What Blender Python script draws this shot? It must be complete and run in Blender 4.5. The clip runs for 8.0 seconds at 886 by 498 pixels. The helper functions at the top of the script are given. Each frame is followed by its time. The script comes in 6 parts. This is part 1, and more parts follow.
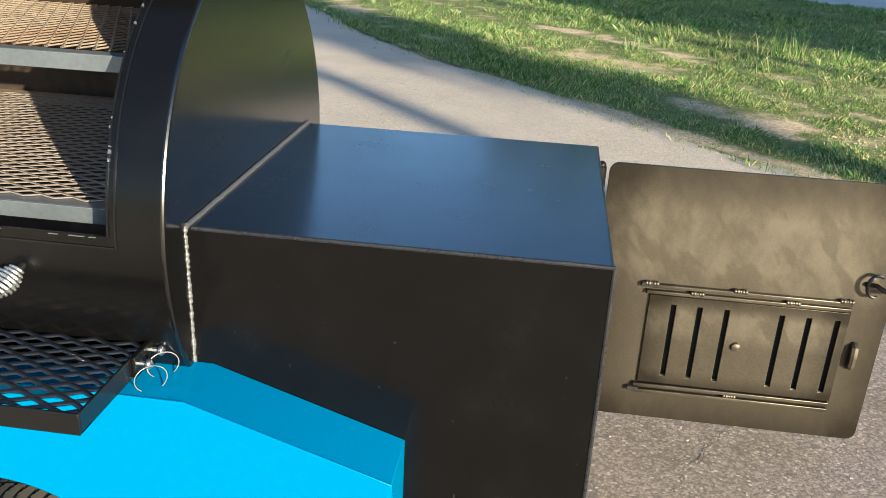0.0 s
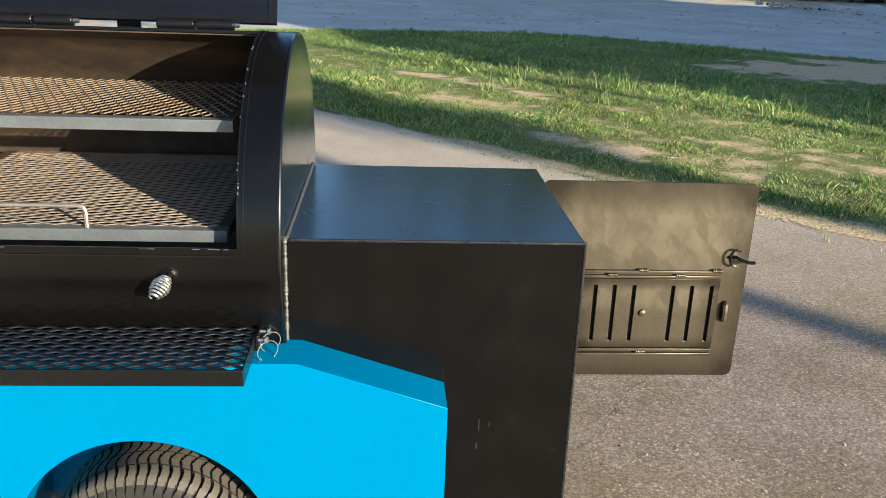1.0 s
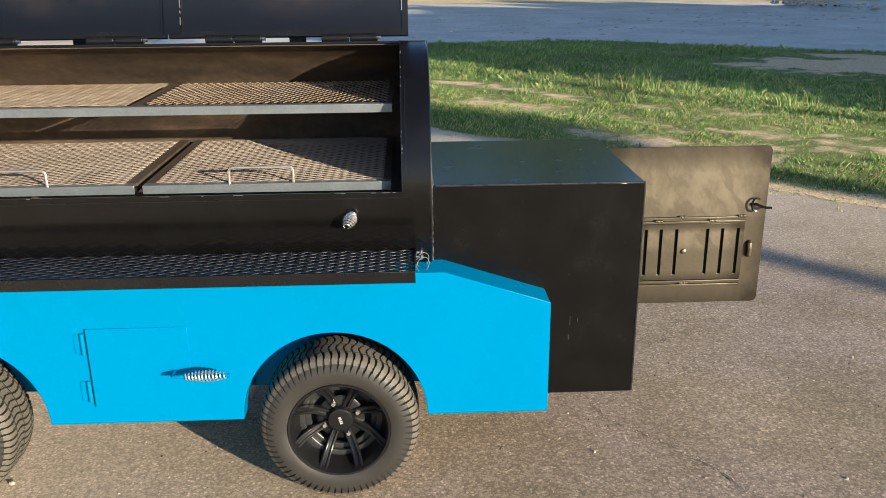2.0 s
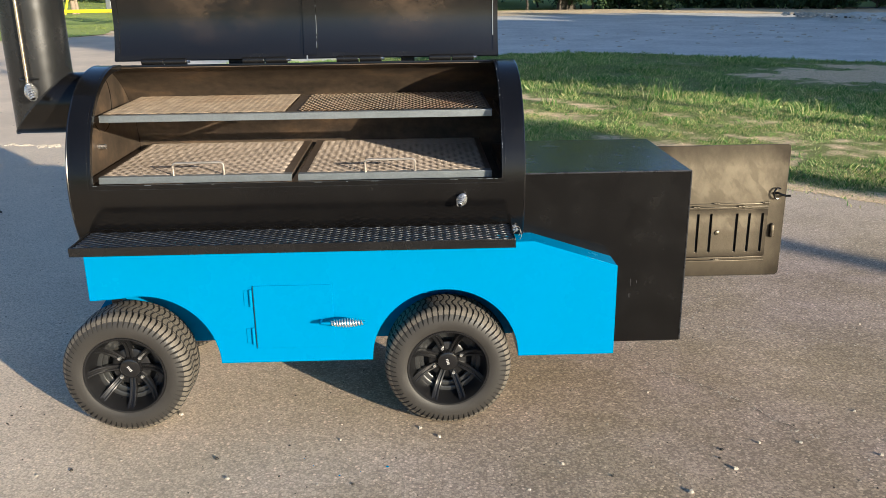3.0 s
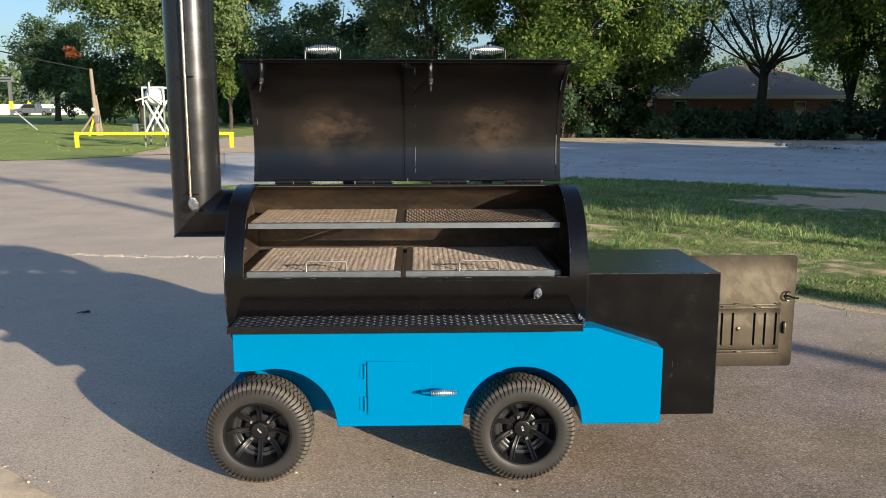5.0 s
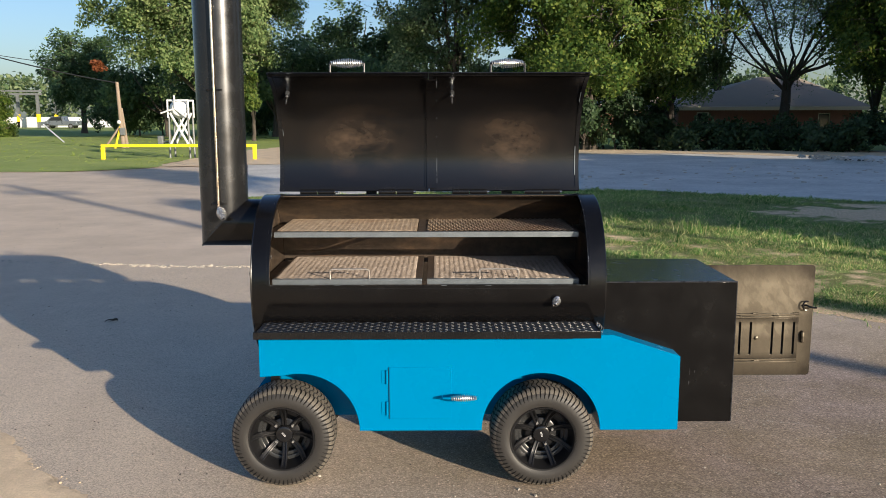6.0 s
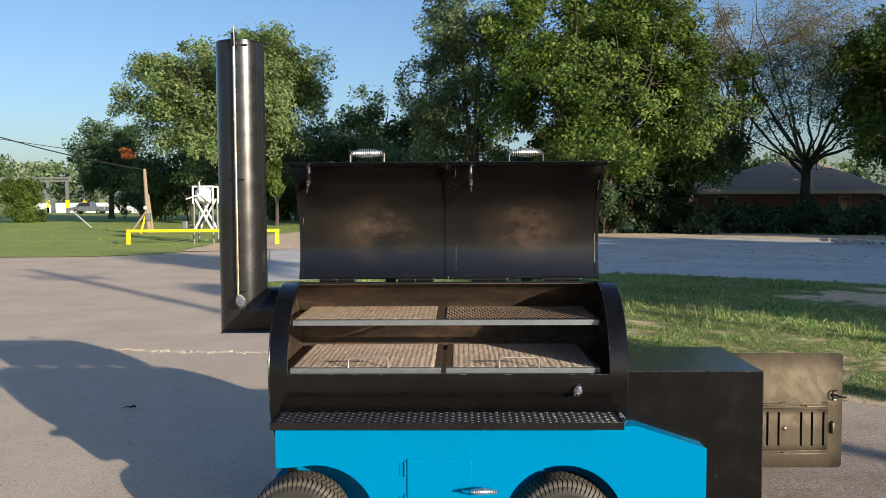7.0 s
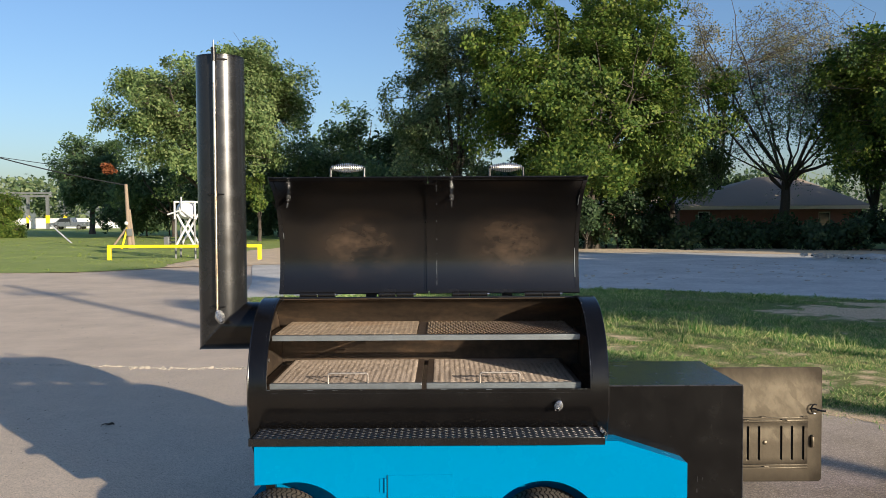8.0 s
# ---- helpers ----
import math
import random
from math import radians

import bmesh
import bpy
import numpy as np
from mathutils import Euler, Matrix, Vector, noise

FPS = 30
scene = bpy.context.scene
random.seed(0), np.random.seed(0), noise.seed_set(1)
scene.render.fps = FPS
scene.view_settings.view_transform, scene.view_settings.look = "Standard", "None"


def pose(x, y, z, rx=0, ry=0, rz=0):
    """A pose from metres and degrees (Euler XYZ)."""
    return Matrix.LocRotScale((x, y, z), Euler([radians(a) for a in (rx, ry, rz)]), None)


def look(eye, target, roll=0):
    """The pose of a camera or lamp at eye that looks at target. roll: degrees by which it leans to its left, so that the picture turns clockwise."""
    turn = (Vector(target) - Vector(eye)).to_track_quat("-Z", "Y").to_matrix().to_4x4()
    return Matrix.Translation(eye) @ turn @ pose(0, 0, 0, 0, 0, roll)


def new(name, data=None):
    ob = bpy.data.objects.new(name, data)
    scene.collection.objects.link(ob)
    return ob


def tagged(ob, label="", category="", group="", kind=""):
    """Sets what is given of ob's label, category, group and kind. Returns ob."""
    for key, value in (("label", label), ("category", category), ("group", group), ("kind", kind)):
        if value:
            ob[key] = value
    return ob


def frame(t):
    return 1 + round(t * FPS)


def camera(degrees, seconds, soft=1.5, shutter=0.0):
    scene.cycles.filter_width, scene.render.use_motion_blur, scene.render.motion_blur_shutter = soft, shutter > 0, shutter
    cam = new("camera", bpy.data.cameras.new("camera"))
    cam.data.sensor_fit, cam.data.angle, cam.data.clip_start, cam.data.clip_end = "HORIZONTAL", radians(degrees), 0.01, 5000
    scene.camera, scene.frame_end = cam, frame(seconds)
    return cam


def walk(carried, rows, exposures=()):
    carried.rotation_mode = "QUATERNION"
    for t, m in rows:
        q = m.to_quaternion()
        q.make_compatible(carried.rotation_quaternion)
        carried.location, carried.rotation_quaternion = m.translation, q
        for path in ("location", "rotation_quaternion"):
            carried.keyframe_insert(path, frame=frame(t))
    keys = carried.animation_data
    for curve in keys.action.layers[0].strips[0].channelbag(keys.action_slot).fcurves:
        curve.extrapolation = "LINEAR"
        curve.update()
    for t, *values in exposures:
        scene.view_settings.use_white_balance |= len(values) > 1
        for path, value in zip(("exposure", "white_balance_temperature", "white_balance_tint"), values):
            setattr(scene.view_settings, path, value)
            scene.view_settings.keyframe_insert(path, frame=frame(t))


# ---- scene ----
# ================= camera =================
cam = camera(55.0, 8.0, 0.65)
PATH = [
    (0, (0.019, 0.013, 1.467), (-0.19, 1.849, 0.701), 2.9),
    (0.5, (-0.198, -0.241, 1.533), (-0.14, 1.621, 0.81), 3.3),
    (1, (-0.292, -0.562, 1.573), (-0.16, 1.321, 0.911), 2.1),
    (1.5, (-0.375, -0.948, 1.599), (-0.238, 0.94, 0.952), 1.2),
    (2, (-0.575, -1.311, 1.614), (-0.498, 0.584, 0.978), -0.5),
    (2.2, (-0.649, -1.453, 1.627), (-0.592, 0.443, 0.993), -0.5),
    (3.3, (-1.044, -2.161, 1.726), (-0.987, -0.256, 1.119), -0.9),
    (3.5, (-1.159, -2.254, 1.736), (-1.081, -0.349, 1.133), -0.8),
    (4, (-1.323, -2.449, 1.785), (-1.201, -0.513, 1.301), -0.2),
    (4.5, (-1.319, -2.623, 1.783), (-1.166, -0.66, 1.432), 0.1),
    (4.7, (-1.303, -2.696, 1.784), (-1.206, -0.729, 1.438), -0.1),
    (5.8, (-1.318, -2.852, 1.764), (-1.287, -0.876, 1.457), 0.0),
    (6, (-1.307, -2.864, 1.779), (-1.295, -0.888, 1.469), -0.1),
    (6.5, (-1.311, -2.854, 1.78), (-1.338, -0.866, 1.567), -0.2),
    (7, (-1.299, -2.847, 1.799), (-1.335, -0.851, 1.684), -0.3),
    (7.5, (-1.291, -2.844, 1.809), (-1.31, -0.846, 1.719), -0.3),
    (8, (-1.285, -2.841, 1.795), (-1.282, -0.842, 1.716), -0.3),
]
walk(cam, [(t, look(eye, target, roll)) for t, eye, target, roll in PATH],
     exposures=[(0, 1.46, 5500, 6), (1.5, 1.20, 5660, 8), (3.5, 1.20, 5500, 10), (4.5, 0.94, 5500, 11), (6, 0.78, 5580, 13), (8, 0.78, 5620, 13)])

# ================= world and sun =================
SUN_EL, SUN_AZ = 12.5, 139.2          # elevation; azimuth clockwise from +y, degrees
world = bpy.data.worlds.new("clear_sky")
scene.world = world
world.use_nodes = True
wn = world.node_tree
sky = wn.nodes.new("ShaderNodeTexSky")
sky.sky_type, sky.sun_disc = "NISHITA", False
sky.sun_elevation, sky.sun_rotation = radians(SUN_EL), radians(SUN_AZ)
sky.air_density, sky.dust_density, sky.ozone_density = 1.0, 1.35, 1.9
sky.altitude = 100
tint = wn.nodes.new("ShaderNodeMix")
tint.data_type, tint.blend_type = "RGBA", "MULTIPLY"
tint.inputs[0].default_value, tint.inputs[7].default_value = 1.0, (0.94, 0.97, 1.03, 1)
wn.links.new(sky.outputs[0], tint.inputs[6])
wn.links.new(tint.outputs[2], wn.nodes["Background"].inputs[0])
wn.nodes["Background"].inputs[1].default_value = 0.082
lamp = bpy.data.lights.new("sun", "SUN")
lamp.energy, lamp.angle, lamp.color = 5.0, radians(0.53), (1.0, 0.805, 0.53)
to_sun = Vector((math.sin(radians(SUN_AZ)) * math.cos(radians(SUN_EL)),
                 math.cos(radians(SUN_AZ)) * math.cos(radians(SUN_EL)), math.sin(radians(SUN_EL))))
new("sun", lamp).matrix_world = look(to_sun * 60, (0, 0, 0))
# ================= materials =================
def link(tree, a, b):
    tree.links.new(a, b)


def noise_tex(tree, scale, detail=4.0, rough=0.55, coord=None, stretch=None):
    n = tree.nodes.new("ShaderNodeTexNoise")
    n.inputs["Scale"].default_value, n.inputs["Detail"].default_value = scale, detail
    n.inputs["Roughness"].default_value = rough
    if coord is not None:
        if stretch:
            mp = tree.nodes.new("ShaderNodeMapping")
            mp.inputs["Scale"].default_value = stretch
            link(tree, coord, mp.inputs[0])
            coord = mp.outputs[0]
        link(tree, coord, n.inputs["Vector"])
    return n.outputs["Fac"]


def ramp(tree, fac, stops):
    r = tree.nodes.new("ShaderNodeValToRGB")
    el = r.color_ramp.elements
    while len(el) < len(stops):
        el.new(0.5)
    for e, (p, c) in zip(el, stops):
        e.position, e.color = p, (*c, 1) if len(c) == 3 else c
    link(tree, fac, r.inputs[0])
    return r.outputs[0]


def grey(v):
    return (v, v, v)


def mix_col(tree, fac, a, b, kind="MIX"):
    m = tree.nodes.new("ShaderNodeMix")
    m.data_type, m.blend_type = "RGBA", kind
    for sock, val in ((m.inputs[0], fac), (m.inputs[6], a), (m.inputs[7], b)):
        if hasattr(val, "is_linked"):
            link(tree, val, sock)
        elif isinstance(val, tuple):
            sock.default_value = (*val, 1)
        else:
            sock.default_value = val
    return m.outputs[2]


def start_mat(name):
    m = bpy.data.materials.new(name)
    m.use_nodes = True
    t = m.node_tree
    co = t.nodes.new("ShaderNodeTexCoord").outputs["Object"]
    return m, t, t.nodes["Principled BSDF"], co


def bump(tree, bsdf, height, strength=0.3, dist=0.01):
    b = tree.nodes.new("ShaderNodeBump")
    b.inputs["Strength"].default_value, b.inputs["Distance"].default_value = strength, dist
    link(tree, height, b.inputs["Height"])
    link(tree, b.outputs[0], bsdf.inputs["Normal"])


def simple(name, col, rough=0.5, metal=0.0, vary=0.25, scale=8.0, fine=60.0, bmp=0.05, dist=0.004, coat=0.0):
    """Two scales of colour variation, uneven gloss and fine relief."""
    m, t, b, co = start_mat(name)
    big, small = noise_tex(t, scale, 5, 0.6, co), noise_tex(t, fine, 3, 0.6, co)
    dark = tuple(c * (1 - vary) for c in col)
    light = tuple(min(1, c * (1 + vary)) for c in col)
    c = mix_col(t, big, dark, light)
    c = mix_col(t, 0.35, c, ramp(t, small, [(0.3, dark), (0.7, light)]))
    link(t, c, b.inputs["Base Color"])
    b.inputs["Metallic"].default_value = metal
    link(t, ramp(t, big, [(0.3, grey(max(0.02, rough - 0.07))), (0.75, grey(min(1, rough + 0.08)))]), b.inputs["Roughness"])
    b.inputs["Coat Weight"].default_value = coat
    bump(t, b, small, bmp, dist)
    return m


def black_paint(name, base=(0.0033, 0.0031, 0.0032), rough=0.18, wave=0.07):
    """Sprayed high-heat black: satin, faint plate waviness, small light scuffs and dust."""
    m, t, b, co = start_mat(name)
    wavy, dust, fine = noise_tex(t, 3.0, 2, 0.4, co), noise_tex(t, 9, 6, 0.65, co), noise_tex(t, 420, 2, 0.5, co)
    scuff = ramp(t, noise_tex(t, 55, 3, 0.7, co, (1, 1, 0.35)), [(0.70, grey(0)), (0.80, grey(1))])
    patch = ramp(t, noise_tex(t, 5, 3, 0.6, co), [(0.55, grey(0)), (0.75, grey(0.35))])
    mask = mix_col(t, 1.0, scuff, patch, "MULTIPLY")
    c = mix_col(t, ramp(t, dust, [(0.45, grey(0)), (0.8, grey(0.3))]), base, tuple(v * 1.8 + 0.002 for v in base))
    c = mix_col(t, mask, c, (0.07, 0.062, 0.055))
    b.inputs["Specular IOR Level"].default_value = 0.40
    link(t, c, b.inputs["Base Color"])
    link(t, ramp(t, dust, [(0.3, grey(rough - 0.03)), (0.8, grey(rough + 0.12))]), b.inputs["Roughness"])
    mx = t.nodes.new("ShaderNodeMath")
    mx.operation = "MULTIPLY_ADD"
    link(t, fine, mx.inputs[0])
    mx.inputs[1].default_value = 0.02
    link(t, wavy, mx.inputs[2])
    bump(t, b, mx.outputs[0], wave, 0.02)
    return m


M_BLACK = black_paint("black_heat_paint")
M_BLACK.node_tree.nodes["Principled BSDF"].inputs["Specular IOR Level"].default_value = 0.36
M_BLACK_END = black_paint("black_heat_paint_end", rough=0.20, wave=0.03)
END = M_BLACK_END.node_tree.nodes["Principled BSDF"]
END.inputs["Coat Weight"].default_value, END.inputs["Coat Roughness"].default_value, END.inputs["Coat IOR"].default_value = 0.78, 0.17, 1.58
M_BLACK_FRONT = black_paint("black_heat_paint_front", rough=0.20, wave=0.04)
FRONT = M_BLACK_FRONT.node_tree.nodes["Principled BSDF"]
FRONT.inputs["Specular IOR Level"].default_value = 0.26
FRONT.inputs["Coat Weight"].default_value, FRONT.inputs["Coat Roughness"].default_value, FRONT.inputs["Coat IOR"].default_value = 0.08, 0.17, 1.5
M_FRAME = black_paint("black_frame_paint", (0.006, 0.006, 0.0066), 0.22, 0.03)
M_STACK = black_paint("stack_paint", (0.048, 0.049, 0.052), 0.23, 0.02)
M_STACK.node_tree.nodes["Principled BSDF"].inputs["Metallic"].default_value = 0.75
M_BLUE = simple("sky_blue_enamel", (0.0, 0.170, 0.368), 0.27, vary=0.03, scale=3, fine=300, bmp=0.02, dist=0.002)
M_BLUE.node_tree.nodes["Principled BSDF"].inputs["Specular IOR Level"].default_value = 0.15
M_WORN = simple("worn_black_edge", (0.04, 0.04, 0.043), 0.30, 0.5, 0.5, 25, 200, 0.05)
M_SPRING = simple("zinc_spring", (0.62, 0.62, 0.61), 0.26, 0.85, 0.1, 40, 300)
M_ROD = simple("bare_steel_rod", (0.70, 0.58, 0.46), 0.24, 0.95, 0.15, 30, 200)
M_ZINC = simple("zinc_pin", (0.46, 0.47, 0.49), 0.28, 0.95, 0.1, 40, 300)
M_WELD = simple("weld_bead", (0.16, 0.16, 0.16), 0.36, 0.25, 0.4, 90, 400, 0.4, 0.002)
M_GROUND_WELD = simple("ground_weld", (0.10, 0.10, 0.105), 0.4, 0.3, 0.3, 90, 400, 0.2, 0.002)
M_STEEL = simple("grey_mill_steel", (0.17, 0.19, 0.205), 0.42, 0.5, 0.25, 12, 120, 0.1)
M_HANDLE = simple("bare_steel_handle", (0.52, 0.46, 0.40), 0.35, 0.8, 0.2, 30, 200)
M_RUBBER = simple("tyre_rubber", (0.024, 0.022, 0.020), 0.52, 0.0, 0.35, 14, 180, 0.15, 0.003)
M_RIM = simple("black_alloy", (0.010, 0.010, 0.011), 0.34, 0.2, 0.3, 20, 200, 0.03)
M_CAP = simple("gloss_black_cap", (0.008, 0.008, 0.009), 0.12, 0.0, 0.2, 20, 200, 0.01)
M_PRINT = simple("white_print", (0.35, 0.35, 0.35), 0.4, 0, 0.05)
# near-black that stands in for the shade inside slots and gaps
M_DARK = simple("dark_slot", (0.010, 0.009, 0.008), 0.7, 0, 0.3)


def rusty_grate(name):
    m, t, b, co = start_mat(name)
    big, mid = noise_tex(t, 2.6, 4, 0.6, co), noise_tex(t, 22, 5, 0.65, co)
    rust = ramp(t, big, [(0.50, grey(0.03)), (0.78, grey(0.85))])
    steel = ramp(t, mid, [(0.3, (0.23, 0.18, 0.13)), (0.7, (0.42, 0.335, 0.245))])
    link(t, mix_col(t, rust, steel, ramp(t, mid, [(0.3, (0.20, 0.115, 0.065)), (0.7, (0.42, 0.28, 0.17))])), b.inputs["Base Color"])
    b.inputs["Metallic"].default_value, b.inputs["Roughness"].default_value = 0.3, 0.5
    bump(t, b, mid, 0.2, 0.002)
    return m


def door_steel():
    """Bronze-black plate, thin sprayed paint with mottled bare patches in the middle."""
    m, t, b, co = start_mat("bronze_black_plate")
    mott, fine = noise_tex(t, 15, 5, 0.6, co, (1, 1, 0.6)), noise_tex(t, 260, 3, 0.6, co)
    c = ramp(t, mott, [(0.36, (0.120, 0.102, 0.076)), (0.62, (0.215, 0.186, 0.139))])
    turn = t.nodes.new("ShaderNodeMapping")          # slanting dark dabs of the spray can
    turn.inputs["Rotation"].default_value = (0, radians(38), 0)
    link(t, co, turn.inputs["Vector"])
    dabs = noise_tex(t, 22, 2, 0.5, turn.outputs[0], (1.3, 1, 0.5))
    c = mix_col(t, ramp(t, dabs, [(0.50, grey(0)), (0.62, grey(0.6))]), c, (0.088, 0.074, 0.054))
    up = t.nodes.new("ShaderNodeSeparateXYZ")
    link(t, t.nodes.new("ShaderNodeTexCoord").outputs["Generated"], up.inputs[0])
    c = mix_col(t, ramp(t, up.outputs[2], [(0.50, grey(0.15)), (0.64, grey(1)), (0.84, grey(1)), (0.94, grey(0.2))]), (0.092, 0.077, 0.057), c)
    c = mix_col(t, 0.25, c, ramp(t, fine, [(0.3, (0.05, 0.042, 0.03)), (0.7, (0.17, 0.145, 0.10))]))
    # heavier paint sprayed along the plate's edges
    sp = t.nodes.new("ShaderNodeSeparateXYZ")
    link(t, t.nodes.new("ShaderNodeTexCoord").outputs["Generated"], sp.inputs[0])
    edge = []
    for axis in (0, 2):
        up = ramp(t, sp.outputs[axis], [(0.0, grey(1)), (0.17, grey(0)), (0.83, grey(0)), (1.0, grey(1))])
        edge.append(up)
    spray = mix_col(t, 1.0, edge[0], edge[1], "ADD")
    spray = mix_col(t, 1.0, spray, ramp(t, mott, [(0.25, grey(1.0)), (0.7, grey(0.55))]), "MULTIPLY")
    c = mix_col(t, spray, c, (0.030, 0.024, 0.017))
    link(t, c, b.inputs["Base Color"])
    b.inputs["Metallic"].default_value = 0.7
    link(t, ramp(t, mott, [(0.3, grey(0.46)), (0.7, grey(0.36))]), b.inputs["Roughness"])
    bump(t, b, mott, 0.08, 0.01)
    return m


def lid_inside():
    """Black paint, worn brownish in the middle of the panel where heat has browned it."""
    m, t, b, co = start_mat("lid_inner_paint")
    big, fine = noise_tex(t, 5.0, 7, 0.72, co, (1, 1, 1.6)), noise_tex(t, 180, 3, 0.6, co)
    gen = t.nodes.new("ShaderNodeTexCoord").outputs["UV"]
    gr = t.nodes.new("ShaderNodeTexGradient")
    gr.gradient_type = "SPHERICAL"
    mp = t.nodes.new("ShaderNodeMapping")
    mp.inputs["Location"].default_value, mp.inputs["Scale"].default_value = (-1.30, -1.22, 0), (2.4, 3.2, 1)
    link(t, gen, mp.inputs[0]), link(t, mp.outputs[0], gr.inputs[0])
    mask = mix_col(t, 1.0, ramp(t, gr.outputs[0], [(0.0, grey(0)), (0.35, grey(0.25)), (0.9, grey(0.9))]), ramp(t, big, [(0.36, grey(0.0)), (0.68, grey(1))]), "MULTIPLY")
    link(t, mix_col(t, mask, (0.0042, 0.0038, 0.0038), (0.078, 0.054, 0.036)), b.inputs["Base Color"])
    b.inputs["Specular IOR Level"].default_value = 0.55
    link(t, ramp(t, fine, [(0.3, grey(0.20)), (0.7, grey(0.26))]), b.inputs["Roughness"])
    bump(t, b, fine, 0.05, 0.002)
    return m


def chamber_inside():
    """Bare rolled plate, browned, with soot."""
    m, t, b, co = start_mat("browned_plate")
    big, mid = noise_tex(t, 3, 5, 0.6, co, (1, 2, 2)), noise_tex(t, 30, 4, 0.6, co)
    c = ramp(t, big, [(0.35, (0.028, 0.022, 0.018)), (0.55, (0.078, 0.056, 0.040)), (0.72, (0.24, 0.15, 0.083))])
    link(t, mix_col(t, 0.3, c, ramp(t, mid, [(0.3, (0.04, 0.03, 0.025)), (0.7, (0.16, 0.12, 0.08))])), b.inputs["Base Color"])
    b.inputs["Metallic"].default_value, b.inputs["Roughness"].default_value = 0.35, 0.48
    bump(t, b, mid, 0.1, 0.003)
    return m


M_GRATE = rusty_grate("seasoned_grate_steel")
M_GRATE_LOW = simple("oiled_grate_steel", (0.30, 0.245, 0.20), 0.45, 0.3, 0.35, 5, 40, 0.1, 0.002)
M_BAR = simple("dark_rusted_bar", (0.095, 0.070, 0.052), 0.55, 0.3, 0.5, 14, 90, 0.2, 0.003)
M_TREAD = simple("dusty_tread_rubber", (0.098, 0.086, 0.069), 0.7, 0.0, 0.4, 20, 150, 0.15, 0.003)
# dust-free rubber of the grooves, with the shade inside them in its black
M_GROOVE = simple("clean_shaded_rubber", (0.014, 0.013, 0.012), 0.7)
M_BARREL = simple("grey_black_alloy", (0.030, 0.031, 0.032), 0.32, 0.3, 0.2, 20, 200, 0.02)
M_DOOR = door_steel()
M_LIDIN = lid_inside()
M_INSIDE = chamber_inside()


def asphalt():
    m, t, b, co = start_mat("worn_asphalt")
    big, mid = noise_tex(t, 0.35, 5, 0.6, co), noise_tex(t, 2.2, 6, 0.65, co)
    v = t.nodes.new("ShaderNodeTexVoronoi")
    v.inputs["Scale"].default_value = 115
    link(t, co, v.inputs["Vector"])
    v2 = t.nodes.new("ShaderNodeTexVoronoi")
    v2.inputs["Scale"].default_value = 300
    link(t, co, v2.inputs["Vector"])
    base = ramp(t, big, [(0.35, (0.32, 0.264, 0.205)), (0.65, (0.44, 0.366, 0.288))])
    base = mix_col(t, 0.55, base, ramp(t, mid, [(0.3, (0.22, 0.178, 0.133)), (0.72, (0.53, 0.445, 0.355))]))
    base = mix_col(t, 1.0, base, ramp(t, noise_tex(t, 1.1, 4, 0.6, co), [(0.36, (1.06, 1.0, 0.84)), (0.64, (1.02, 0.95, 0.98))]), "MULTIPLY")
    pos = t.nodes.new("ShaderNodeSeparateXYZ")
    link(t, co, pos.inputs[0])
    side = t.nodes.new("ShaderNodeMapRange")
    side.inputs[1].default_value, side.inputs[2].default_value = -0.5, -2.9
    link(t, pos.outputs[0], side.inputs[0])
    deep = t.nodes.new("ShaderNodeMapRange")
    deep.inputs[1].default_value, deep.inputs[2].default_value = 2.6, 5.2
    link(t, pos.outputs[1], deep.inputs[0])
    pale = t.nodes.new("ShaderNodeMath")
    pale.operation = "MAXIMUM"
    link(t, side.outputs[0], pale.inputs[0]), link(t, deep.outputs[0], pale.inputs[1])
    base = mix_col(t, pale.outputs[0], base, mix_col(t, mid, (0.555, 0.455, 0.338), (0.795, 0.66, 0.502)))
    sep = t.nodes.new("ShaderNodeSeparateColor")
    link(t, v.outputs["Color"], sep.inputs[0])
    stones = ramp(t, sep.outputs[0], [(0.15, grey(0.62)), (0.6, grey(1.0)), (0.93, grey(1.15)), (0.97, grey(1.6))])
    less = t.nodes.new("ShaderNodeMapRange")          # smoother where the drive is worn pale
    less.inputs[3].default_value, less.inputs[4].default_value = 0.95, 0.28
    link(t, pale.outputs[0], less.inputs[0])
    base = mix_col(t, less.outputs[0], base, stones, "MULTIPLY")
    base = mix_col(t, ramp(t, v.outputs["Distance"], [(0.4, grey(0)), (0.8, grey(0.4))]), base, (0.12, 0.10, 0.082))
    link(t, base, b.inputs["Base Color"])
    b.inputs["Roughness"].default_value = 0.82
    b.inputs["Specular IOR Level"].default_value = 0.3
    add = t.nodes.new("ShaderNodeMath")
    add.operation = "ADD"
    link(t, v.outputs["Distance"], add.inputs[0])
    link(t, v2.outputs["Distance"], add.inputs[1])
    bb = t.nodes.new("ShaderNodeBump")
    bb.invert = True
    bb.inputs["Strength"].default_value, bb.inputs["Distance"].default_value = 0.40, 0.004
    link(t, add.outputs[0], bb.inputs["Height"])
    link(t, bb.outputs[0], b.inputs["Normal"])
    return m


